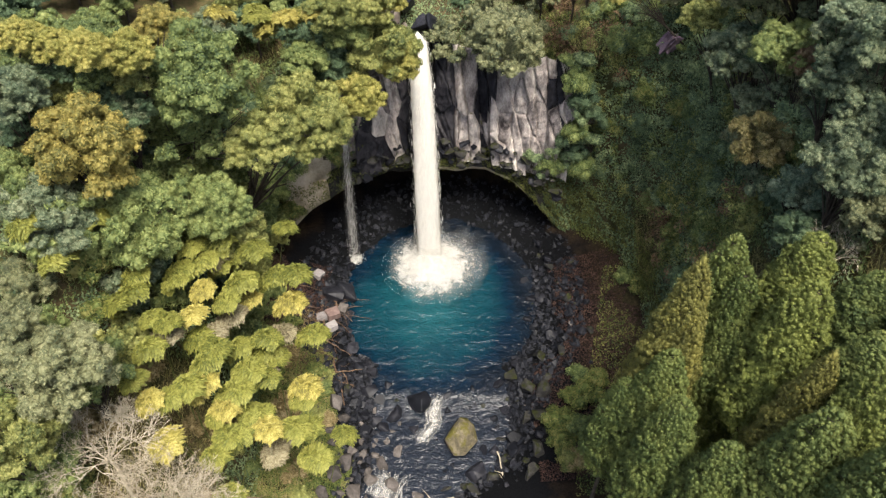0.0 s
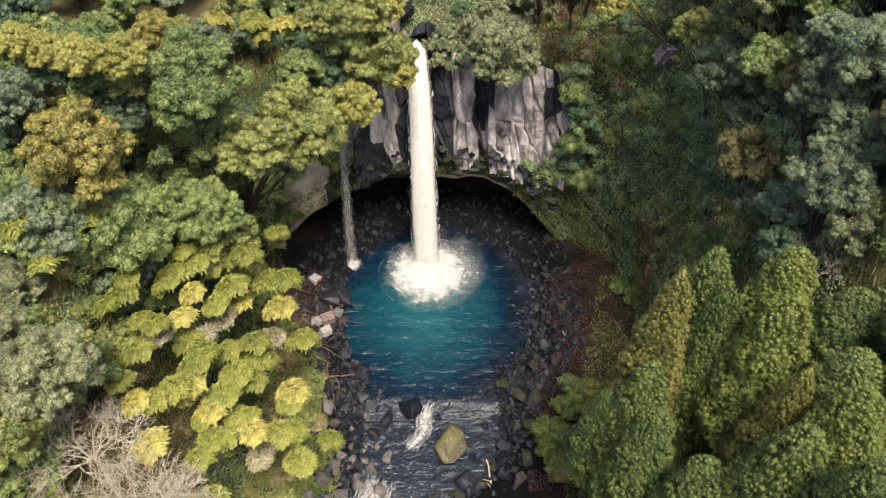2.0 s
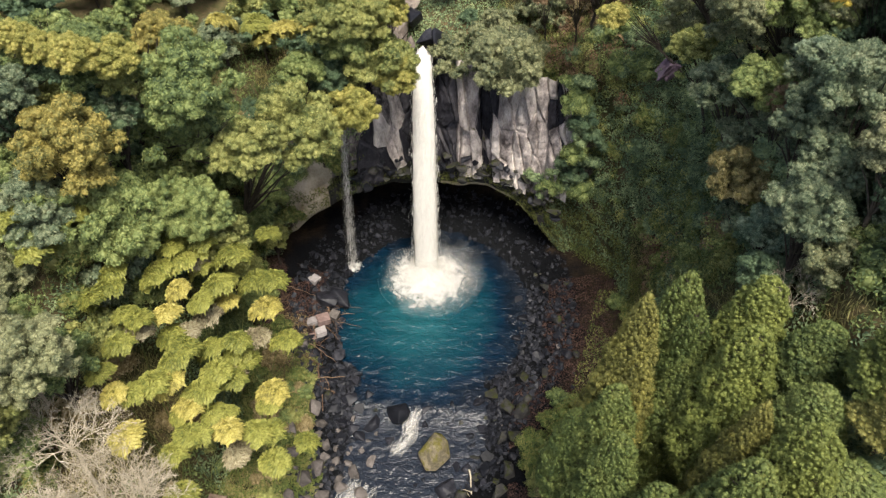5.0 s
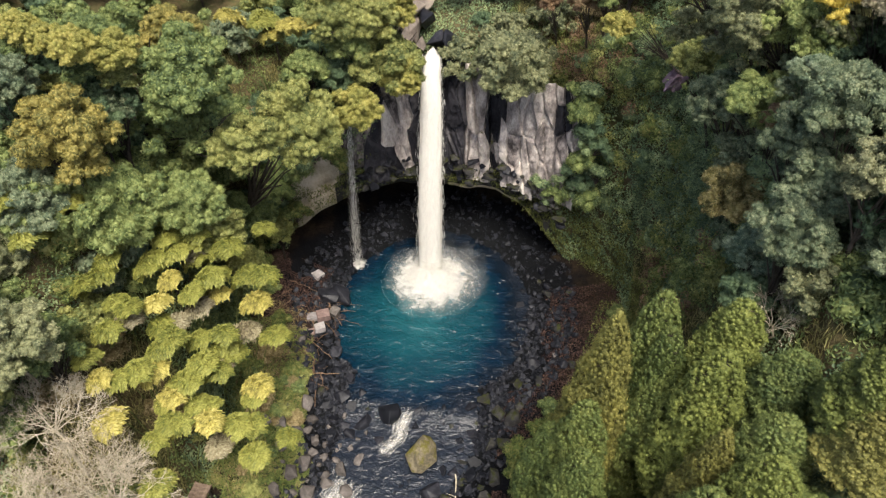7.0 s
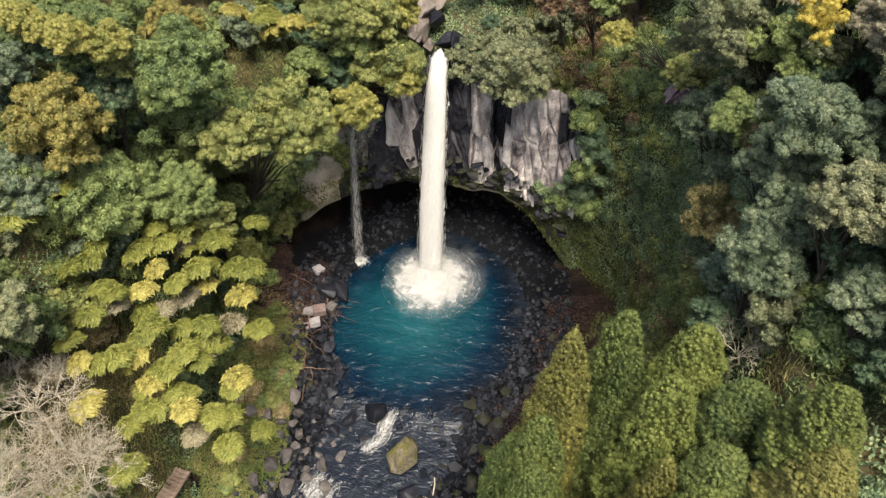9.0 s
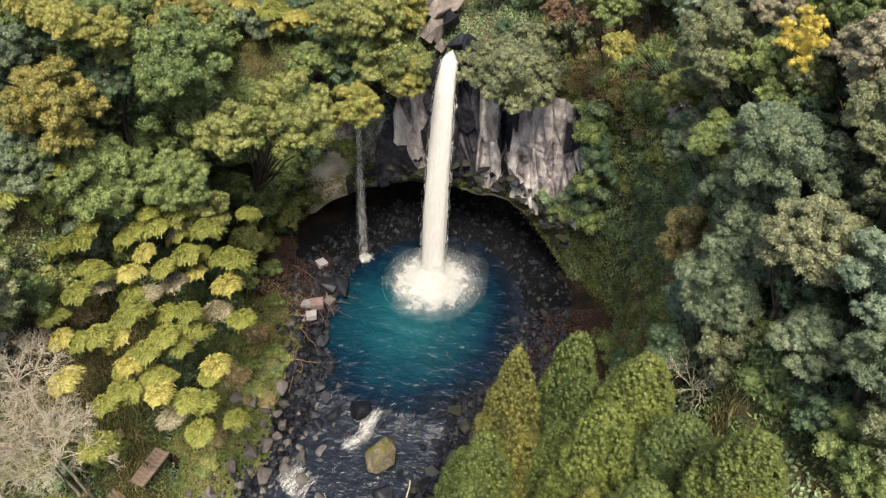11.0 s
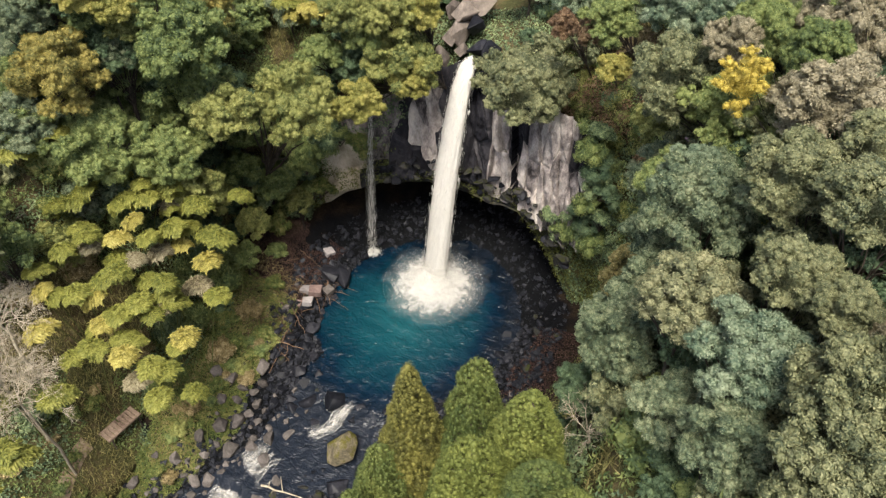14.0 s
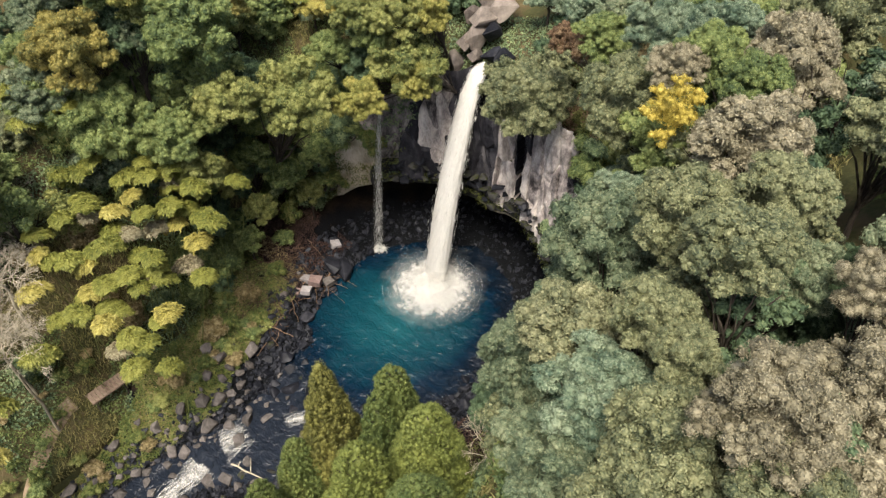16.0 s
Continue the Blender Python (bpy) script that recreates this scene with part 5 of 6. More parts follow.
def rock_face(x0, x1, z0, z1, cells, seed, top):
    """A fractured face between two places along the cliff: every slab between the cracks is a piece of its own."""
    rng = np.random.default_rng(seed)
    nx, nz = int((x1 - x0) / 0.1), int((z1 - z0) / 0.13)
    X, Z = np.meshgrid(np.linspace(x0, x1, nx), np.linspace(z0, z1, nz), indexing="ij")
    Y = np.interp(X, FACE[:, 0], FACE[:, 1]) + 0.09 * (Z - z0) - 0.6
    slant = 0.16
    U, W = X + slant * (Z - z0) + 0.07 * wave3(X, Z, 0 * X, 1.9), Z * 0.29 + 0.14 * wave3(X, Z, 0 * X + 4, 0.9)
    cu, cw = rng.uniform(x0, x1 + slant * (z1 - z0), cells), rng.uniform(z0, z1, cells) * 0.29
    d = np.hypot(U[..., None] - cu, W[..., None] - cw)
    order = np.sort(d, -1)
    own, gap = np.argmin(d, -1), order[..., 1] - order[..., 0]
    jut, tx, tz = rng.uniform(-0.3, 0.38, cells), rng.uniform(-0.28, 0.28, cells), rng.uniform(-0.08, 0.08, cells)
    dry = rng.uniform(size=cells) < 0.93
    slot = (X > 4.3 - 0.08 * (Z - 18)) & (X < 5.5 - 0.08 * (Z - 18))
    w = np.exp(-(d - order[..., :1]) / 0.05)
    w /= w.sum(-1, keepdims=True)
    Yd = Y - (w * (jut + tx * (U[..., None] - cu) + tz * (Z[..., None] - cw / 0.29))).sum(-1)
    Yd += 2.6 * np.clip(1.8 - np.abs(X + 2.6), 0, 1) * np.clip((Z - 20.5) / 4, 0, 1)
    Yd += 0.45 * np.exp(-gap / 0.10) + 0.2 * rough3(np.stack([X, Yd, Z * 0.7], -1), 1.7, 5) + 1.6 * slot
    for c in range(cells):
        q = (own[:-1, :-1] == c)
        if q.sum() < 6:
            continue
        i, j = np.nonzero(q)
        ids = np.stack([i * nz + j, (i + 1) * nz + j, (i + 1) * nz + j + 1, i * nz + j + 1], 1)
        used, inv = np.unique(ids, return_inverse=True)
        V = np.stack([X, Yd, Z], -1).reshape(-1, 3)[used]
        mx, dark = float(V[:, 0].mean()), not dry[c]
        # slabs behind the fall, in the slot and at the west end are dark
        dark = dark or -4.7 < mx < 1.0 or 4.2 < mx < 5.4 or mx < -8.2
        part("rock_slab", np_mesh("rock_slab", V, inv.reshape(-1, 4), M["dark_rock" if dark else "cliff_rock"]), face, "dark slab of rock" if dark else "")


rock_face(-10.4, 15.0, 10.8, 26.2, 76, 12, 25)
# dark purple outcrop on the east slope
out_rock = part("outcrop", block_mesh("outcrop", 60, (1.9, 1.5, 2.2), M["purple_rock"], 11, 0.42), face, "bare purple-grey rock outcrop")
out_rock.matrix_basis = pose(22.5, 63.9, 30.9, 24, 8, 22)

# ---- falls ----


def fall_path(n=40):
    t = np.linspace(-0.02, 1, n)
    return np.stack([-2.9 + 1.2 * t, 74.2 - 11.0 * t, 26.4 - 26.4 * np.maximum(t, 0) ** 1.85 + np.maximum(-t, 0) * 3], 1)


def slivers(rng, n, path, half, deep, edge, length, width):
    """Long thin drops and strands falling along a path; edge: how far out from the middle they lie, as a share of the half width."""
    t = rng.uniform(0.02, 1, n) ** 0.8
    k = np.linspace(0, 1, len(path))
    c = np.stack([np.interp(t, k, path[:, i]) for i in range(3)], 1)
    g = np.gradient(path, axis=0)
    d = unit(np.stack([np.interp(t, k, g[:, i]) for i in range(3)], 1) + rng.normal(size=(n, 3)) * 0.05)
    h = np.interp(t, k, half)
    a, r = rng.uniform(0, 2 * np.pi, n), np.clip(rng.normal(edge, 0.17, n), 0.1, edge + 0.45)
    out = np.stack([np.cos(a), np.sin(a), 0 * a], 1)
    P = c + out * (r * h)[:, None] * np.array([1, deep, 1])
    L, W = (rng.uniform(*length, n) * (0.5 + 0.8 * t))[:, None], rng.uniform(*width, n)[:, None]
    side = unit(np.cross(d, out + rng.normal(size=(n, 3)) * 0.4))
    v = np.stack([P - d * L * 0.5, P + side * W * 0.5, P + d * L * 0.5, P - side * W * 0.5], 1)
    return v.reshape(-1, 3), np.arange(4 * n).reshape(n, 4)


def splash(rng, n, x, y, reach, rise, size):
    """Drops thrown up and outwards round a foot of falling water."""
    a, r = rng.uniform(0, 2 * np.pi, n), reach * np.minimum(np.abs(rng.normal(0, 0.42, n)), 1)
    q = np.clip(1 - (r / reach) ** 1.5, 0, 1)
    P = np.stack([x + r * np.cos(a), y + r * np.sin(a), 0.12 + rise * q * rng.uniform(0, 1, n) ** 1.6], 1)
    return leaf_cards(P, unit(rng.normal(size=(n, 3)) + np.array([0, -0.6, 0.8])), rng, size, size * 0.45)


def waterfall():
    rng = np.random.default_rng(3)
    root = new("waterfall")
    p = fall_path()
    n, sides = len(p), 48
    t = np.linspace(0, 1, n)
    ang = np.linspace(0, 2 * np.pi, sides, endpoint=False)
    half = (0.42 + 1.13 * t ** 0.42) * np.clip(0.02 + t / 0.13, 0, 1)
    V = np.zeros((n, sides, 3))
    T, A = np.meshgrid(t, ang, indexing="ij")
    wob = 1 + 0.07 * rough3(np.stack([np.cos(A) * 3, T * 5, np.sin(A) * 3], -1), 1.6, 4)
    V[..., 0] = p[:, None, 0] + half[:, None] * np.cos(ang)[None] * wob
    V[..., 1] = p[:, None, 1] + half[:, None] * 0.55 * np.sin(ang)[None] * wob
    V[..., 2] = p[:, None, 2]
    i, j = np.meshgrid(np.arange(n - 1), np.arange(sides), indexing="ij")
    k = (j + 1) % sides
    f = np.stack([i * sides + j, i * sides + k, (i + 1) * sides + k, (i + 1) * sides + j], -1).reshape(-1, 4)
    part("water_column", np_mesh("water_column", V.reshape(-1, 3), f, M["fall_core"], True), root)
    v, f2 = slivers(rng, 6000, p, half, 0.58, 0.98, (0.4, 1.2), (0.03, 0.09))
    part("spray_fringe", np_mesh("spray_fringe", v, f2, M["spray"]), root, "torn white edge of the falling water")
    v, f2 = splash(rng, 9000, FALL.x + 0.2, FALL.y - 0.6, 6.4, 2.8, 0.11)
    part("splash", np_mesh("splash", v, f2, M["spray"]), root, "white drops thrown up round the foot")
    rr, aa = np.meshgrid(np.linspace(0, 7.5, 60), np.linspace(0, 2 * np.pi, 120), indexing="ij")
    X, Y = FALL.x + rr * np.cos(aa), FALL.y - 0.8 + rr * np.sin(aa)
    Z = 0.1 + 1.7 * np.exp(-(rr / 2.4) ** 2) + 0.4 * np.exp(-rr / 3.5) * rough3(np.stack([X, Y, 0 * X], -1), 2.0, 3)
    part("foam", np_mesh("foam", np.stack([X, Y, Z], -1).reshape(-1, 3), grid_faces(*X.shape), M["foam"], True), root, "churning white foam")
    for h in range(3):
        Zm = 0 * X + 0.9 + h * 0.9 + 0.3 * wave3(X, Y, 0 * X + h, 0.9)
        part("mist", np_mesh("mist", np.stack([X + 0.4 * h, Y - 0.5 * h, Zm], -1).reshape(-1, 3), grid_faces(*X.shape), M["mist"], True), root, "thin drifting spray")
    return tagged(root, "tall white waterfall plunging from the cliff into the pool", "waterfall")


waterfall()


def side_fall():
    root = new("side_waterfall")
    t = np.linspace(0, 1, 30)
    p = np.stack([-10.8 - 0.7 * t, 65.6 - 1.9 * t, 23.2 - 23.2 * t ** 1.5], 1)
    rng = np.random.default_rng(9)
    half = 0.15 + 0.85 * t ** 0.8
    v, f = slivers(rng, 1300, p, half, 0.7, 0.5, (0.4, 1.3), (0.015, 0.04))
    part("spray_fringe", np_mesh("spray_fringe", v, f, M["spray"]), root)
    for k in range(2):
        q = p.copy()
        q[:, 0] += (k - 0.5) * (0.1 + 0.3 * t)
        q[:, 1] -= 0.15 * k
        v, f = tube(q, 0.7 * half, 14)
        part("veil", np_mesh("veil", v, f, M["thin_veil"], True), root)
    v, f = splash(rng, 700, -11.5, 63.6, 1.5, 0.8, 0.14)
    part("splash", np_mesh("splash", v, f, M["spray"]), root)
    rr, aa = np.meshgrid(np.linspace(0, 1.6, 14), np.linspace(0, 2 * np.pi, 40), indexing="ij")
    X, Y = -11.5 + rr * np.cos(aa), 63.6 + rr * np.sin(aa)
    Z = 0.12 + 0.35 * np.exp(-(rr / 0.6) ** 2) + 0.1 * wave3(X, Y, 0 * X, 5)
    part("foam", np_mesh("foam", np.stack([X, Y, Z], -1).reshape(-1, 3), grid_faces(*X.shape), M["small_foam"], True), root, "small patch of foam")
    return tagged(root, "thin veil of falling water beside the main fall", "waterfall")


side_fall()


def rapid(pts, width, seed, label):
    """White water between stones: many overlapping streaks along the current."""
    rng = np.random.default_rng(seed)
    p = catmull([(*q, 0) for q in pts], 0.18)[:, :3]
    n = len(p)
    t = unit(np.gradient(p[:, :2], axis=0))
    side = np.stack([-t[:, 1], t[:, 0]], 1)
    strips = []
    for k in range(int(170 * width)):
        a = rng.integers(0, n - 8)
        m = min(n, a + rng.integers(7, 16))
        off, half = rng.normal() * 0.45 * width, rng.uniform(0.02, 0.10)
        u = np.linspace(-1, 1, 4)
        q = p[a:m]
        env = np.sin(np.linspace(0.05, np.pi - 0.05, len(q)))
        wig = off + 0.12 * np.sin(np.linspace(0, rng.uniform(3, 9), len(q)) + rng.uniform(0, 6))
        V = np.zeros((len(q), 4, 3))
        V[..., :2] = q[:, None, :2] + side[a:m, None] * (wig[:, None] + u[None] * (half * env)[:, None])[..., None]
        V[..., 2] = q[:, None, 2] + 0.12 + 0.07 * env[:, None] * (1 - u[None] ** 2) + rng.uniform(0, 0.08)
        strips.append((V.reshape(-1, 3), grid_faces(len(q), 4)))
    v, f = merge(strips)
    tagged(new("rapids", np_mesh("rapids", v, f, M["rapids"], True)), label, "water", "", "structure")


rapid([(-0.3, 43.2, 0.05), (-1.0, 41.2, -0.45), (-1.2, 39.6, -0.75), (-2.6, 37.6, -0.8)], 0.8, 1, "white water spilling out of the pool between boulders")
rapid([(-5.0, 34.7, -1.1), (-5.9, 31.9, -1.35), (-6.4, 29.6, -2.0), (-6.6, 27.5, -2.45)], 2.0, 2, "white rapids spilling between river boulders")
rapid([(-6.4, 29.6, -2.0), (-6.6, 27.5, -2.45), (-6.9, 25.2, -2.7), (-7.0, 23.2, -2.9)], 1.2, 3, "white rapids between river boulders")

# ---- stones ----


ROCKS = {k: [hull_mesh("boulder", 100 * j + i, M[k], rnd.uniform(0.5, 0.85), rnd.choice((10, 12, 15))) for i in range(8)] for j, k in enumerate(("basalt", "dry_stone", "mossy_stone", "cliff_rock"))}
ROCK_LABEL = {"cliff_rock": "pale grey rock on the ledge under the cliff", "basalt": "dark wet basalt boulder at the water's edge", "dry_stone": "dry grey-brown river boulder on the bank",
              "mossy_stone": "dark boulder with patches of green moss"}
SET = []


def boulder(kind, x, y, size, sink=0.2, turn=None, flat=1.0):
    ob = new("boulder", rnd.choice(ROCKS[kind]))
    z = max(floor_at(x, y), water_z(y) - 0.22 * size)
    ob.matrix_basis = pose(x, y, z + size * (0.36 - sink), rnd.uniform(-18, 18), rnd.uniform(-18, 18), rnd.uniform(0, 360) if turn is None else turn) @ Matrix.Diagonal((size, size, size * flat, 1))
    SET.append((x, y, size))
    return tagged(ob, ROCK_LABEL[kind], "boulder", "stones of the pool and stream")


EXTRA = [("dry_stone", -9.4, 31.8, 2.4), ("dry_stone", -5.8, 33.8, 1.9), ("dry_stone", -10.5, 28.2, 1.8), ("basalt", -12.5, 41.5, 2.1), ("dry_stone", -14.7, 37.7, 2.1), ("dry_stone", -3.6, 28.5, 3.2), ("dry_stone", -10.5, 30.3, 1.3), ("dry_stone", -7.7, 34.6, 1.2), ("dry_stone", -10.0, 26.9, 1.4), ("dry_stone", -12.6, 27.8, 1.8), ("dry_stone", -8.4, 26.4, 1.2), ("dry_stone", -2.5, 32.1, 1.4), ("dry_stone", -1.0, 29.3, 1.6), ("dry_stone", -0.1, 30.8, 1.3), ("dry_stone", -11.2, 31.9, 1.2), ("dry_stone", -11.2, 36.6, 1.4), ("dry_stone", -9.6, 37.7, 1.3), ("basalt", -8.1, 38.9, 1.8), ("dry_stone", -13.2, 40.0, 1.5), ("dry_stone", -13.2, 37.4, 1.4), ("basalt", -10.5, 40.5, 1.6), ("basalt", -9.4, 41.9, 1.4), ("basalt", -5.0, 41.3, 1.9), ("basalt", -6.8, 40.8, 1.4), ("dry_stone", -5.2, 25.4, 1.6), ("dry_stone", -9.0, 24.0, 1.4), ("basalt", -5.1, 41.7, 3.2), ("basalt", -2.8, 43.4, 2.8), ("basalt", -2.8, 40.1, 1.8), ("basalt", -8.2, 43.9, 2.4), ("basalt", 0.5, 43.2, 1.3), ("basalt", -6.2, 44.3, 1.5), ("mossy_stone", 8.2, 45.6, 2.2), ("mossy_stone", 10.3, 46.5, 2.6), ("mossy_stone", 9.4, 43.5, 2.2), ("mossy_stone", 10.8, 42.8, 2.3), ("mossy_stone", 8.6, 40.2, 2.2), ("basalt", 6.7, 41.5, 1.5), ("basalt", 4.2, 37.0, 1.5), ("basalt", 5.4, 37.0, 1.5), ("basalt", 7.3, 36.7, 1.8), ("basalt", 3.8, 35.0, 2.8), ("basalt", -8.5, 39.2, 1.8), ("dry_stone", -11.5, 41.2, 2.8), ("dry_stone", -14.2, 37.5, 2.4), ("dry_stone", -11.8, 36.2, 2.2), ("dry_stone", -9.7, 34.8, 2.0), ("dry_stone", -7.0, 34.1, 2.3), ("dry_stone", -5.3, 33.3, 2.3), ("dry_stone", -9.1, 38.7, 1.7), ("basalt", -13.4, 57.0, 3.3), ("basalt", -8.0, 46.0, 1.9), ("basalt", -10.6, 48.5, 1.5), ("basalt", -8.4, 40.6, 1.7), ("basalt", -6.4, 39.6, 1.7), ("dry_stone", -10.9, 39.3, 1.7), ("dry_stone", -11.6, 38.0, 1.5), ("dry_stone", -8.8, 36.6, 1.8), ("dry_stone", -7.1, 36.3, 1.3)]
# broken mossy ledge between the face and the hollow
ledge = tagged(new("rock_ledge"), "broken mossy ledge of dark stones over the hollow", "ledge", "", "structure")
for i in range(95):
    x = -12.5 + 27 * (i + rnd.random()) / 95
    s = rnd.choice((0.4, 0.55, 0.7, 0.9, 1.2, 1.6))
    z = rnd.uniform(10.8, 14.0) - max(0.0, x - 8) * 0.4
    y = float(np.interp(x, FACE[:, 0], FACE[:, 1])) - 1.35 + 0.16 * (z - 10) + rnd.uniform(-0.3, 0.2)
    ob = part("stone", rnd.choice(ROCKS[rnd.choice(("mossy_stone", "mossy_stone", "basalt"))]), ledge)
    ob.matrix_basis = pose(x, y, z, rnd.uniform(-30, 30), rnd.uniform(-30, 30), rnd.uniform(0, 360)) @ Matrix.Diagonal((s * 1.2, s, s, 1))

# large ones first
for k, x, y, s in [("basalt", -5.1, 41.1, 2.6), ("basalt", -2.6, 42.6, 3.2), ("basalt", -2.9, 39.4, 1.7), ("basalt", -7.1, 40.4, 1.6), ("basalt", -8.2, 43.4, 2.4), ("basalt", 0.6, 41.4, 1.3),
                   ("dry_stone", -10.4, 39.7, 1.6), ("dry_stone", -11.6, 41.2, 2.4), ("dry_stone", -9.6, 37.7, 1.5), ("dry_stone", -8.3, 36.1, 1.3), ("dry_stone", -5.2, 33.2, 2.0),
                   ("dry_stone", -7.2, 33.8, 1.9), ("dry_stone", -9.4, 36.1, 1.6), ("dry_stone", -8.8, 32.2, 2.3), ("basalt", 3.6, 34.6, 2.8), ("mossy_stone", 7.6, 45.2, 2.2),
                   ("mossy_stone", 9.3, 43.5, 2.4), ("mossy_stone", 10.4, 40.2, 2.6), ("mossy_stone", 10.8, 47.3, 2.0), ("basalt", 10.8, 57, 1.5), ("mossy_stone", 8.9, 40.2, 2.0),
                   ("basalt", 12.6, 50.5, 2.2), ("mossy_stone", 13.2, 47.6, 1.8), ("dry_stone", -9.3, 29.0, 2.0), ("dry_stone", -4.6, 28.4, 2.6), ("dry_stone", -3.0, 29.5, 2.0)]:
    boulder(k, x, y, s)
for k, x, y, s in [("dry_stone", -13.2, 37.9, 2.6), ("dry_stone", -12.3, 35.6, 1.6), ("basalt", -12.9, 45.6, 1.8), ("dry_stone", -11.6, 31.4, 1.8), ("dry_stone", -12.6, 28.6, 1.8),
                   ("dry_stone", -11.2, 25.2, 1.5), ("basalt", 7.4, 38.0, 2.0), ("mossy_stone", 9.6, 36.0, 2.4), ("mossy_stone", 8.6, 33.4, 2.2), ("basalt", 5.4, 40.6, 1.2),
                   ("basalt", -13.2, 61.2, 1.8), ("basalt", -15.6, 60.2, 1.6), ("basalt", -11.2, 54.6, 1.5), ("basalt", -10.4, 49.0, 2.0), ("basalt", -9.4, 46.4, 1.8), ("dry_stone", -14.2, 49.2, 1.4)]:
    boulder(k, x, y, s)
for k, x, y, s in EXTRA:
    if all((x - q[0]) ** 2 + (y - q[1]) ** 2 > (0.3 * (s + q[2])) ** 2 for q in SET):
        boulder(k, x, y, s)
slab = tagged(new("boulder", hull_mesh("boulder", 977, M["basalt"], 0.6, 14)), "long dark slab of rock sloping into the pool", "boulder")
slab.matrix_basis = pose(-11.8, 57.4, 0.9, 12, 14, -40) @ Matrix.Diagonal((4.6, 2.8, 2.6, 1))
big = tagged(new("boulder", hull_mesh("boulder", 33, M["gold_moss"], 0.95, 26, 0.05)), "large boulder capped with golden moss in the stream", "boulder")
big.matrix_basis = pose(1.9, 37.9, 0.2, 14, -18, 75) @ Matrix.Diagonal((3.9, 4.2, 3.9, 1))
SET.append((1.9, 37.7, 4))
for x, y, z, s, mat, turn in [(-14.3, 53.0, 1.4, 1.5, "cut_stone", 20), (-13.0, 51.6, 1.3, 1.6, "cut_stone", 32), (-13.9, 50.9, 1.0, 1.3, "red_stone", 10), (-13.0, 53.4, 1.5, 1.9, "red_stone", 28),
                              (-15.5, 59.6, 1.5, 1.7, "cut_stone", 60), (-12.0, 54.6, 0.9, 1.6, "dry_stone", 70)]:
    ob = new("squared_stone", squared_mesh("squared_stone", int(100 * s) + int(turn), M[mat]))
    ob.matrix_basis = pose(x, y, z, rnd.uniform(-14, 14), rnd.uniform(-14, 14), turn) @ Matrix.Diagonal((s * 0.8, s * 0.8, s * 0.65, 1))
    tagged(ob, "squared pale stone block lying on the bank" if mat == "cut_stone" else "squared reddish stone block lying on the bank", "stone", "squared stones on the bank")

count = 0
for i in range(1600):
    x, y, s = rnd.uniform(10.6, 17.0), rnd.uniform(42, 64), rnd.choice((0.35, 0.45, 0.55, 0.7, 0.9, 1.2, 1.5))
    if count < 24 and all((x - q[0]) ** 2 + (y - q[1]) ** 2 > (0.34 * (s + q[2])) ** 2 for q in SET):
        boulder(rnd.choice(("mossy_stone", "basalt", "mossy_stone")), x, y, s)
        count += 1
count = 0
for i in range(3000):
    a = rnd.uniform(0, 2 * math.pi)
    e = rnd.uniform(0.93, 1.42)
    x, y = -0.3 + 11.6 * e * math.cos(a), 57.5 + 13.8 * e * math.sin(a)
    s = rnd.choice((0.5, 0.6, 0.8, 1.0, 1.3, 1.6))
    if (abs(x) < 8 and y < 47.5) or y > 66 or any((x - q[0]) ** 2 + (y - q[1]) ** 2 < (0.42 * (s + q[2])) ** 2 for q in SET) or count > 70:
        continue
    if x < -14 and 56 < y < 62 and s > 0.8:
        continue
    boulder("basalt" if e < 1.12 or y > 56 or rnd.random() < 0.6 else rnd.choice(("dry_stone", "mossy_stone")), x, y, s)
    count += 1
count = 0
for i in range(4000):
    y = rnd.uniform(18, 45)
    xc, w = stream_at(y)
    side = rnd.choice((-1, -1, 1))
    x = xc + side * (w + rnd.gauss(0.7, 1.3))
    s = rnd.choice((0.7, 1.0, 1.3, 1.6, 2.0))
    if any((x - q[0]) ** 2 + (y - q[1]) ** 2 < (0.36 * (s + q[2])) ** 2 for q in SET) or count > 108 or (-4 < x < 0 and 37 < y < 43) or floor_at(x, y) > 4:
        continue
    boulder("dry_stone" if side < 0 and y < 42 else "mossy_stone" if rnd.random() < 0.5 else "basalt", x, y, s)
    count += 1
count = 0
for i in range(600):
    x, y = rnd.uniform(-1, 8), rnd.uniform(31, 44)
    s = rnd.choice((0.4, 0.5, 0.7, 0.9))
    if any((x - q[0]) ** 2 + (y - q[1]) ** 2 < (0.45 * (s + q[2])) ** 2 for q in SET) or count > 10:
        continue
    boulder("basalt", x, y, s)
    count += 1


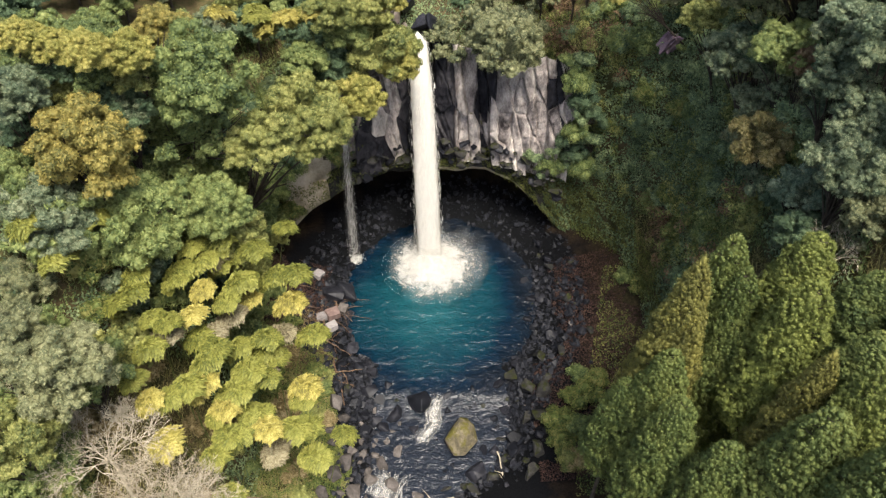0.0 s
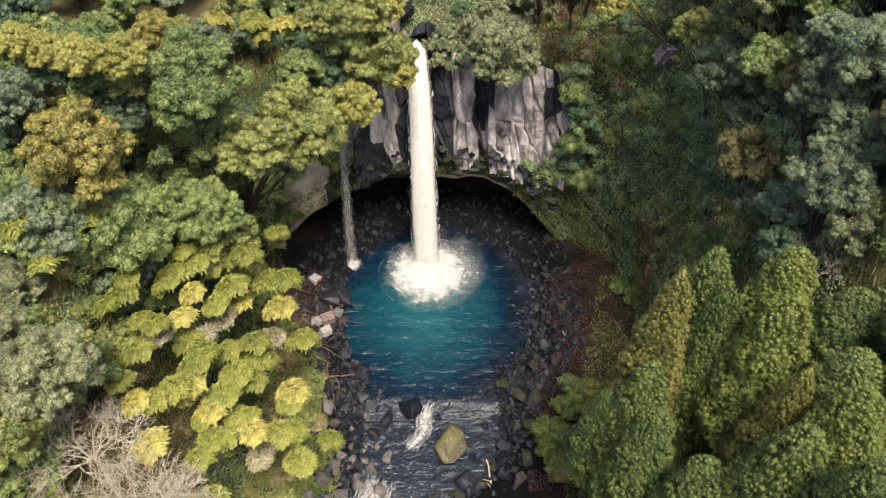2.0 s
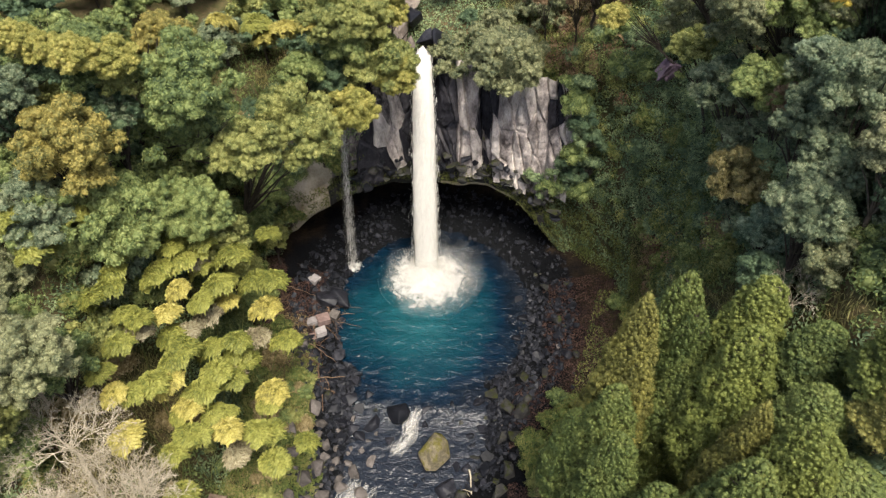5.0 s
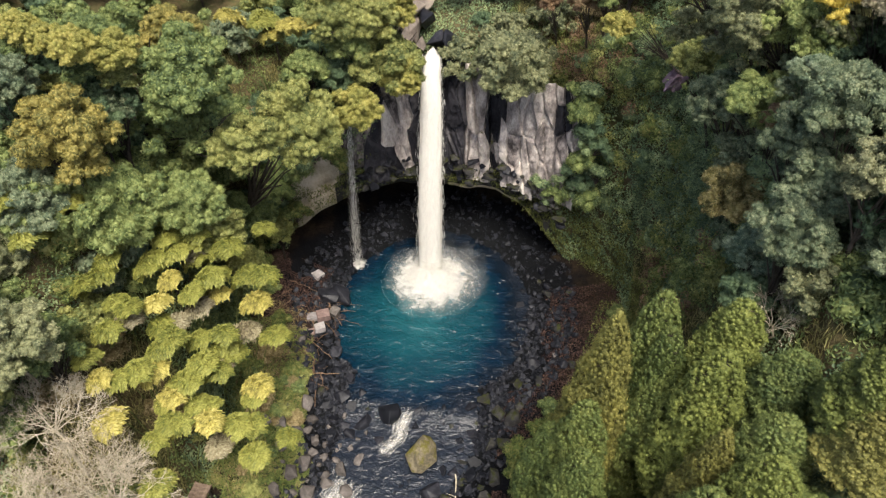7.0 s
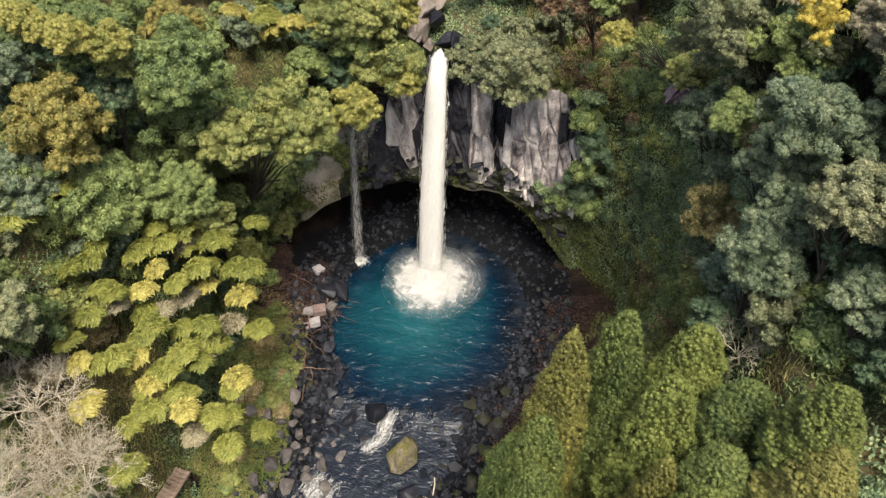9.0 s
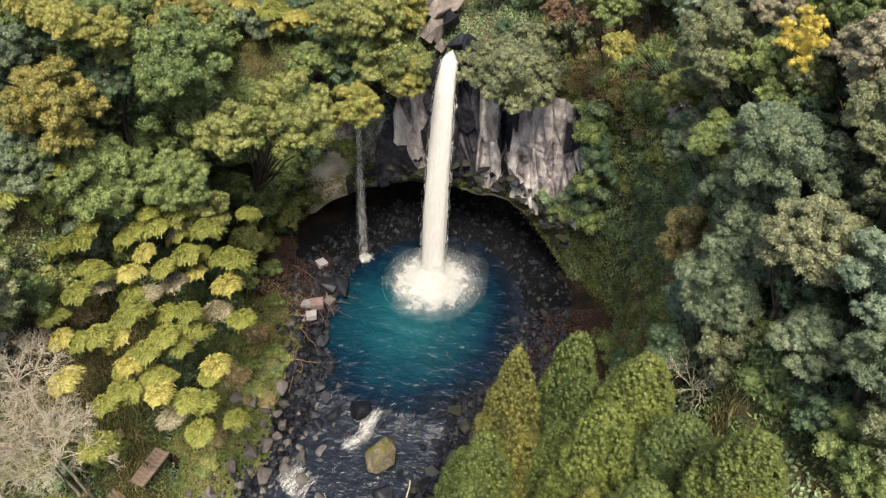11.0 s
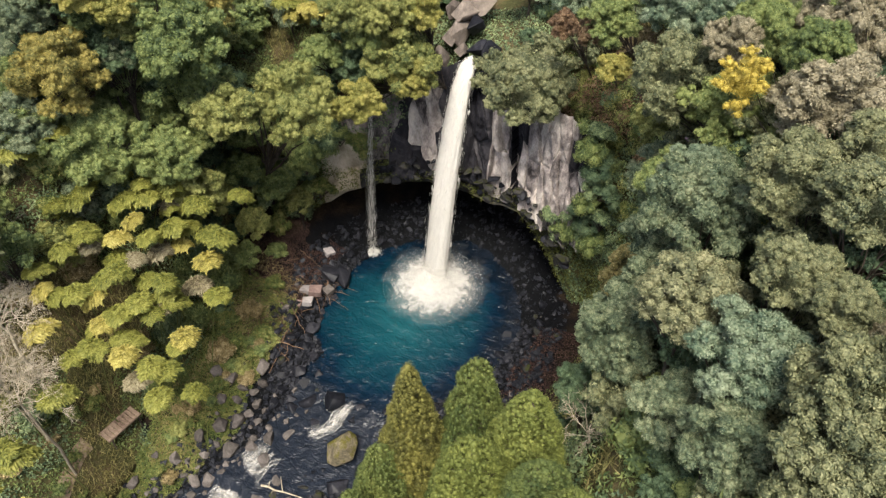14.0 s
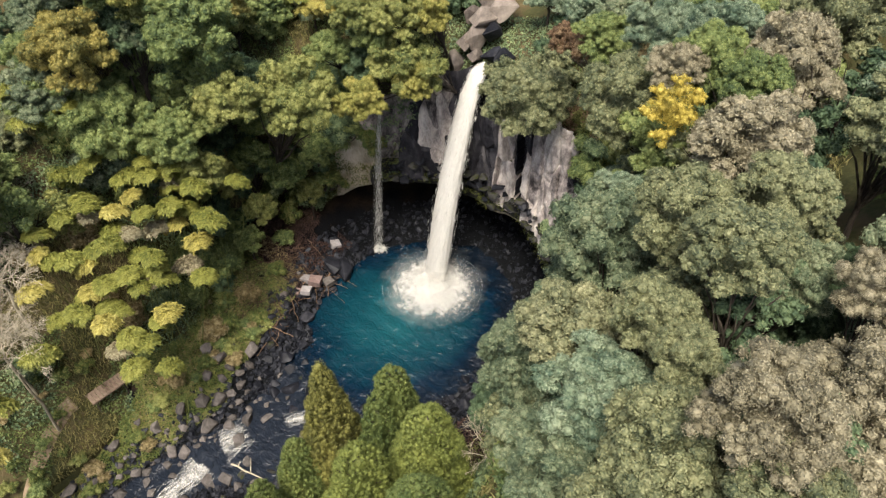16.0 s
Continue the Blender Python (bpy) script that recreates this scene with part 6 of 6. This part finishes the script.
def gravel(n, seed):
    """Cobbles too many to count, as one mesh of small hulls."""
    r = random.Random(seed)
    base = []
    for k in range(8):
        me = hull_mesh("cobble", 300 + k, M["basalt"], 0.7, 10, 0.0)
        v = np.array([q.co[:] for q in me.vertices])
        me.calc_loop_triangles()
        base.append((v, np.array([t.vertices[:] for t in me.loop_triangles])))
        bpy.data.meshes.remove(me)
    pieces = []
    while len(pieces) < n:
        if r.random() < 0.6:
            a, e = r.uniform(0, 6.283), r.uniform(0.94, 1.5)
            x, y = -0.3 + 11.6 * e * math.cos(a), 57.5 + 13.8 * e * math.sin(a)
            if (abs(x) < 7 and y < 47) or (y > 62 and r.random() < 0.6):
                continue
        else:
            y = r.uniform(16, 46)
            xc, w = stream_at(y)
            x = xc + r.choice((-1, 1)) * (w + r.gauss(0.0, 1.5))
        z = floor_at(x, y)
        if z > 3.5:
            continue
        v, f = r.choice(base)
        s = 0.2 + 0.95 * r.random() ** 3
        m = np.array(Euler((r.uniform(-1, 1), r.uniform(-1, 1), r.uniform(0, 6))).to_matrix())
        pieces.append((v @ m.T * s + np.array([x, y, z + 0.1 * s]), f))
    return merge(pieces)


v, f = gravel(8500, 8)
tagged(new("cobbles", np_mesh("cobbles", v, f, M["cobble"])), "dark wet cobbles and small stones along the water", "cobbles", "", "stuff")

# ---- driftwood, board and path on the west bank ----


def stick(x, y, length, r0, turn, rise, label, mat="driftwood", z=None):
    rng = np.random.default_rng(int(abs(x * 100 + y * 10)))
    a = radians(turn)
    g0 = ground_at(x, y) if z is None else z
    ex, ey = x + length * math.cos(a), y + length * math.sin(a)
    g1 = max(ground_at(ex, ey), g0 - 0.5) if z is None else z
    p = bend((0, 0, r0), (ex - x, ey - y, g1 - g0 + rise), 0.15, 7, rng, 0.05 * length / 3)
    pieces = [tube(p, np.linspace(r0, r0 * 0.45, 7), 6)]
    for k in rng.permutation(6)[:rng.integers(1, 5)]:
        q = p[k] + np.array([rng.normal() * 0.8, rng.normal() * 0.8, rng.uniform(0, 0.6)]) * length * 0.22
        pieces.append(tube(bend(p[k], q, 0.05, 4), np.linspace(r0 * 0.45, r0 * 0.2, 4), 5))
    v, f = merge(pieces)
    ob = new("driftwood", np_mesh("driftwood", v, f, M[mat], True))
    ob.matrix_basis = pose(x, y, g0)
    return tagged(ob, label, "driftwood", "driftwood on the bank")


for i in range(70):
    x, y = rnd.uniform(-18.5, -11.5), rnd.uniform(43.5, 57.5)
    stick(x, y, rnd.uniform(1.0, 4.2), rnd.uniform(0.025, 0.075), rnd.gauss(-50, 60), rnd.uniform(-0.1, 0.5), "brown dead branch washed up on the bank")
stick(-12.2, 47.5, 6.5, 0.11, -75, 0.2, "long bare log lying down to the water")
stick(-12.8, 44.6, 4.0, 0.09, 15, 0.3, "bare branch lying across the stones")
stick(5.6, 36.6, 5.0, 0.09, -80, 0.1, "slim pale log lying in the shallow stream", "pale_bark", -0.6)
stick(-3.4, 30.8, 4.6, 0.12, 12, 0.2, "slim pale log jammed among the stones", "pale_bark", -0.9)


def timber_deck():
    """A small plank platform with a kerb board along one side."""
    root = new("timber_deck")
    for i in range(9):
        bm = bmesh.new()
        bmesh.ops.create_cube(bm, size=1.0, matrix=Matrix.Diagonal((1.5, 0.40, 0.07, 1)))
        bmesh.ops.bevel(bm, geom=bm.edges[:], offset=0.012, segments=1, affect="EDGES")
        ob = part("plank", bm_mesh("plank", bm, M["plank"]), root)
        ob.matrix_basis = pose(rnd.uniform(-0.02, 0.02), -1.72 + i * 0.43, rnd.uniform(0, 0.012))
    for x, nm in ((0.79, "kerb_board"), (-0.79, "edge_board")):
        bm = bmesh.new()
        bmesh.ops.create_cube(bm, size=1.0, matrix=Matrix.Diagonal((0.1, 3.95, 0.22 if nm == "kerb_board" else 0.1, 1)))
        bmesh.ops.bevel(bm, geom=bm.edges[:], offset=0.012, segments=1, affect="EDGES")
        part(nm, bm_mesh(nm, bm, M["plank"]), root).matrix_basis = pose(x, 0, 0.03)
    for x in (-0.6, 0.6):
        for y in (-1.6, 1.6):
            bm = bmesh.new()
            bmesh.ops.create_cube(bm, size=1.0, matrix=Matrix.Diagonal((0.14, 0.14, 2.6, 1)))
            part("post", bm_mesh("post", bm, M["bark"]), root).matrix_basis = pose(x, y, -1.34)
    high = max(ground_at(-17.4 + dx, 27.3 + dy) for dx in (-1, 0, 1) for dy in (-1.9, 0, 1.9))
    root.matrix_basis = pose(-17.4, 27.3, high + 0.12, 0, 0, -4)
    return tagged(root, "small weathered plank deck on the grassy west bank", "deck")


timber_deck()


def footpath():
    p = catmull([(x, y, 0) for x, y in zip(PATH_X[::-1], PATH_Y[::-1])], 0.4)[:, :2]
    t = unit(np.gradient(p, axis=0))
    side = np.stack([-t[:, 1], t[:, 0]], 1)
    u = np.linspace(-0.55, 0.55, 5)
    V = np.zeros((len(p), 5, 3))
    V[..., :2] = p[:, None] + side[:, None] * u[None, :, None]
    for i in range(V.shape[0]):
        for j in range(5):
            V[i, j, 2] = ground_at(V[i, j, 0], V[i, j, 1]) + 0.14
    tagged(new("footpath", np_mesh("footpath", V.reshape(-1, 3), grid_faces(*V.shape[:2]), M["path"], True)), "narrow brown earth footpath", "path", "", "structure")


footpath()
GULLY = {k: [hull_mesh("boulder", 640 + q, M["gully_rock" if k == "dry_stone" else k], 0.8, 13, 0.035) for q in range(4)] for k in ("dry_stone", "basalt")}
count = 0
for x, y, z, s, mat in [(-2.6, 75.4, 26.6, 1.8, "basalt"), (-4.6, 74.8, 26.4, 1.8, "dry_stone"), (-5.4, 76.4, 27.6, 2.6, "dry_stone"), (-1.4, 75.6, 26.6, 2.0, "basalt"), (-4.2, 77.6, 28.0, 2.0, "basalt"),
                        (-5.9, 78.6, 29.0, 2.6, "dry_stone"), (-4.6, 80.0, 29.8, 2.2, "dry_stone"), (-6.3, 73.4, 25.4, 2.4, "dry_stone"), (-5.2, 72.6, 23.8, 2.0, "dry_stone"), (-0.9, 73.8, 25.6, 1.8, "basalt"),
                        (-6.6, 80.6, 30.6, 2.6, "dry_stone"), (-5.2, 82, 31.0, 2.2, "dry_stone"), (-7.0, 83, 32, 2.6, "dry_stone"), (-6.6, 75.6, 27.2, 2.4, "dry_stone"), (-7.2, 78, 29.2, 1.8, "dry_stone")]:
    ob = new("boulder", GULLY[mat][count % 4])
    count += 1
    ob.matrix_basis = pose(x, y, z, rnd.uniform(-15, 25), rnd.uniform(-15, 15), rnd.uniform(60, 120)) @ Matrix.Diagonal((s * 2.1, s * 1.3, s * 1.5, 1))
    tagged(ob, "smooth boulder in the river gully above the fall", "boulder", "stones above the fall")
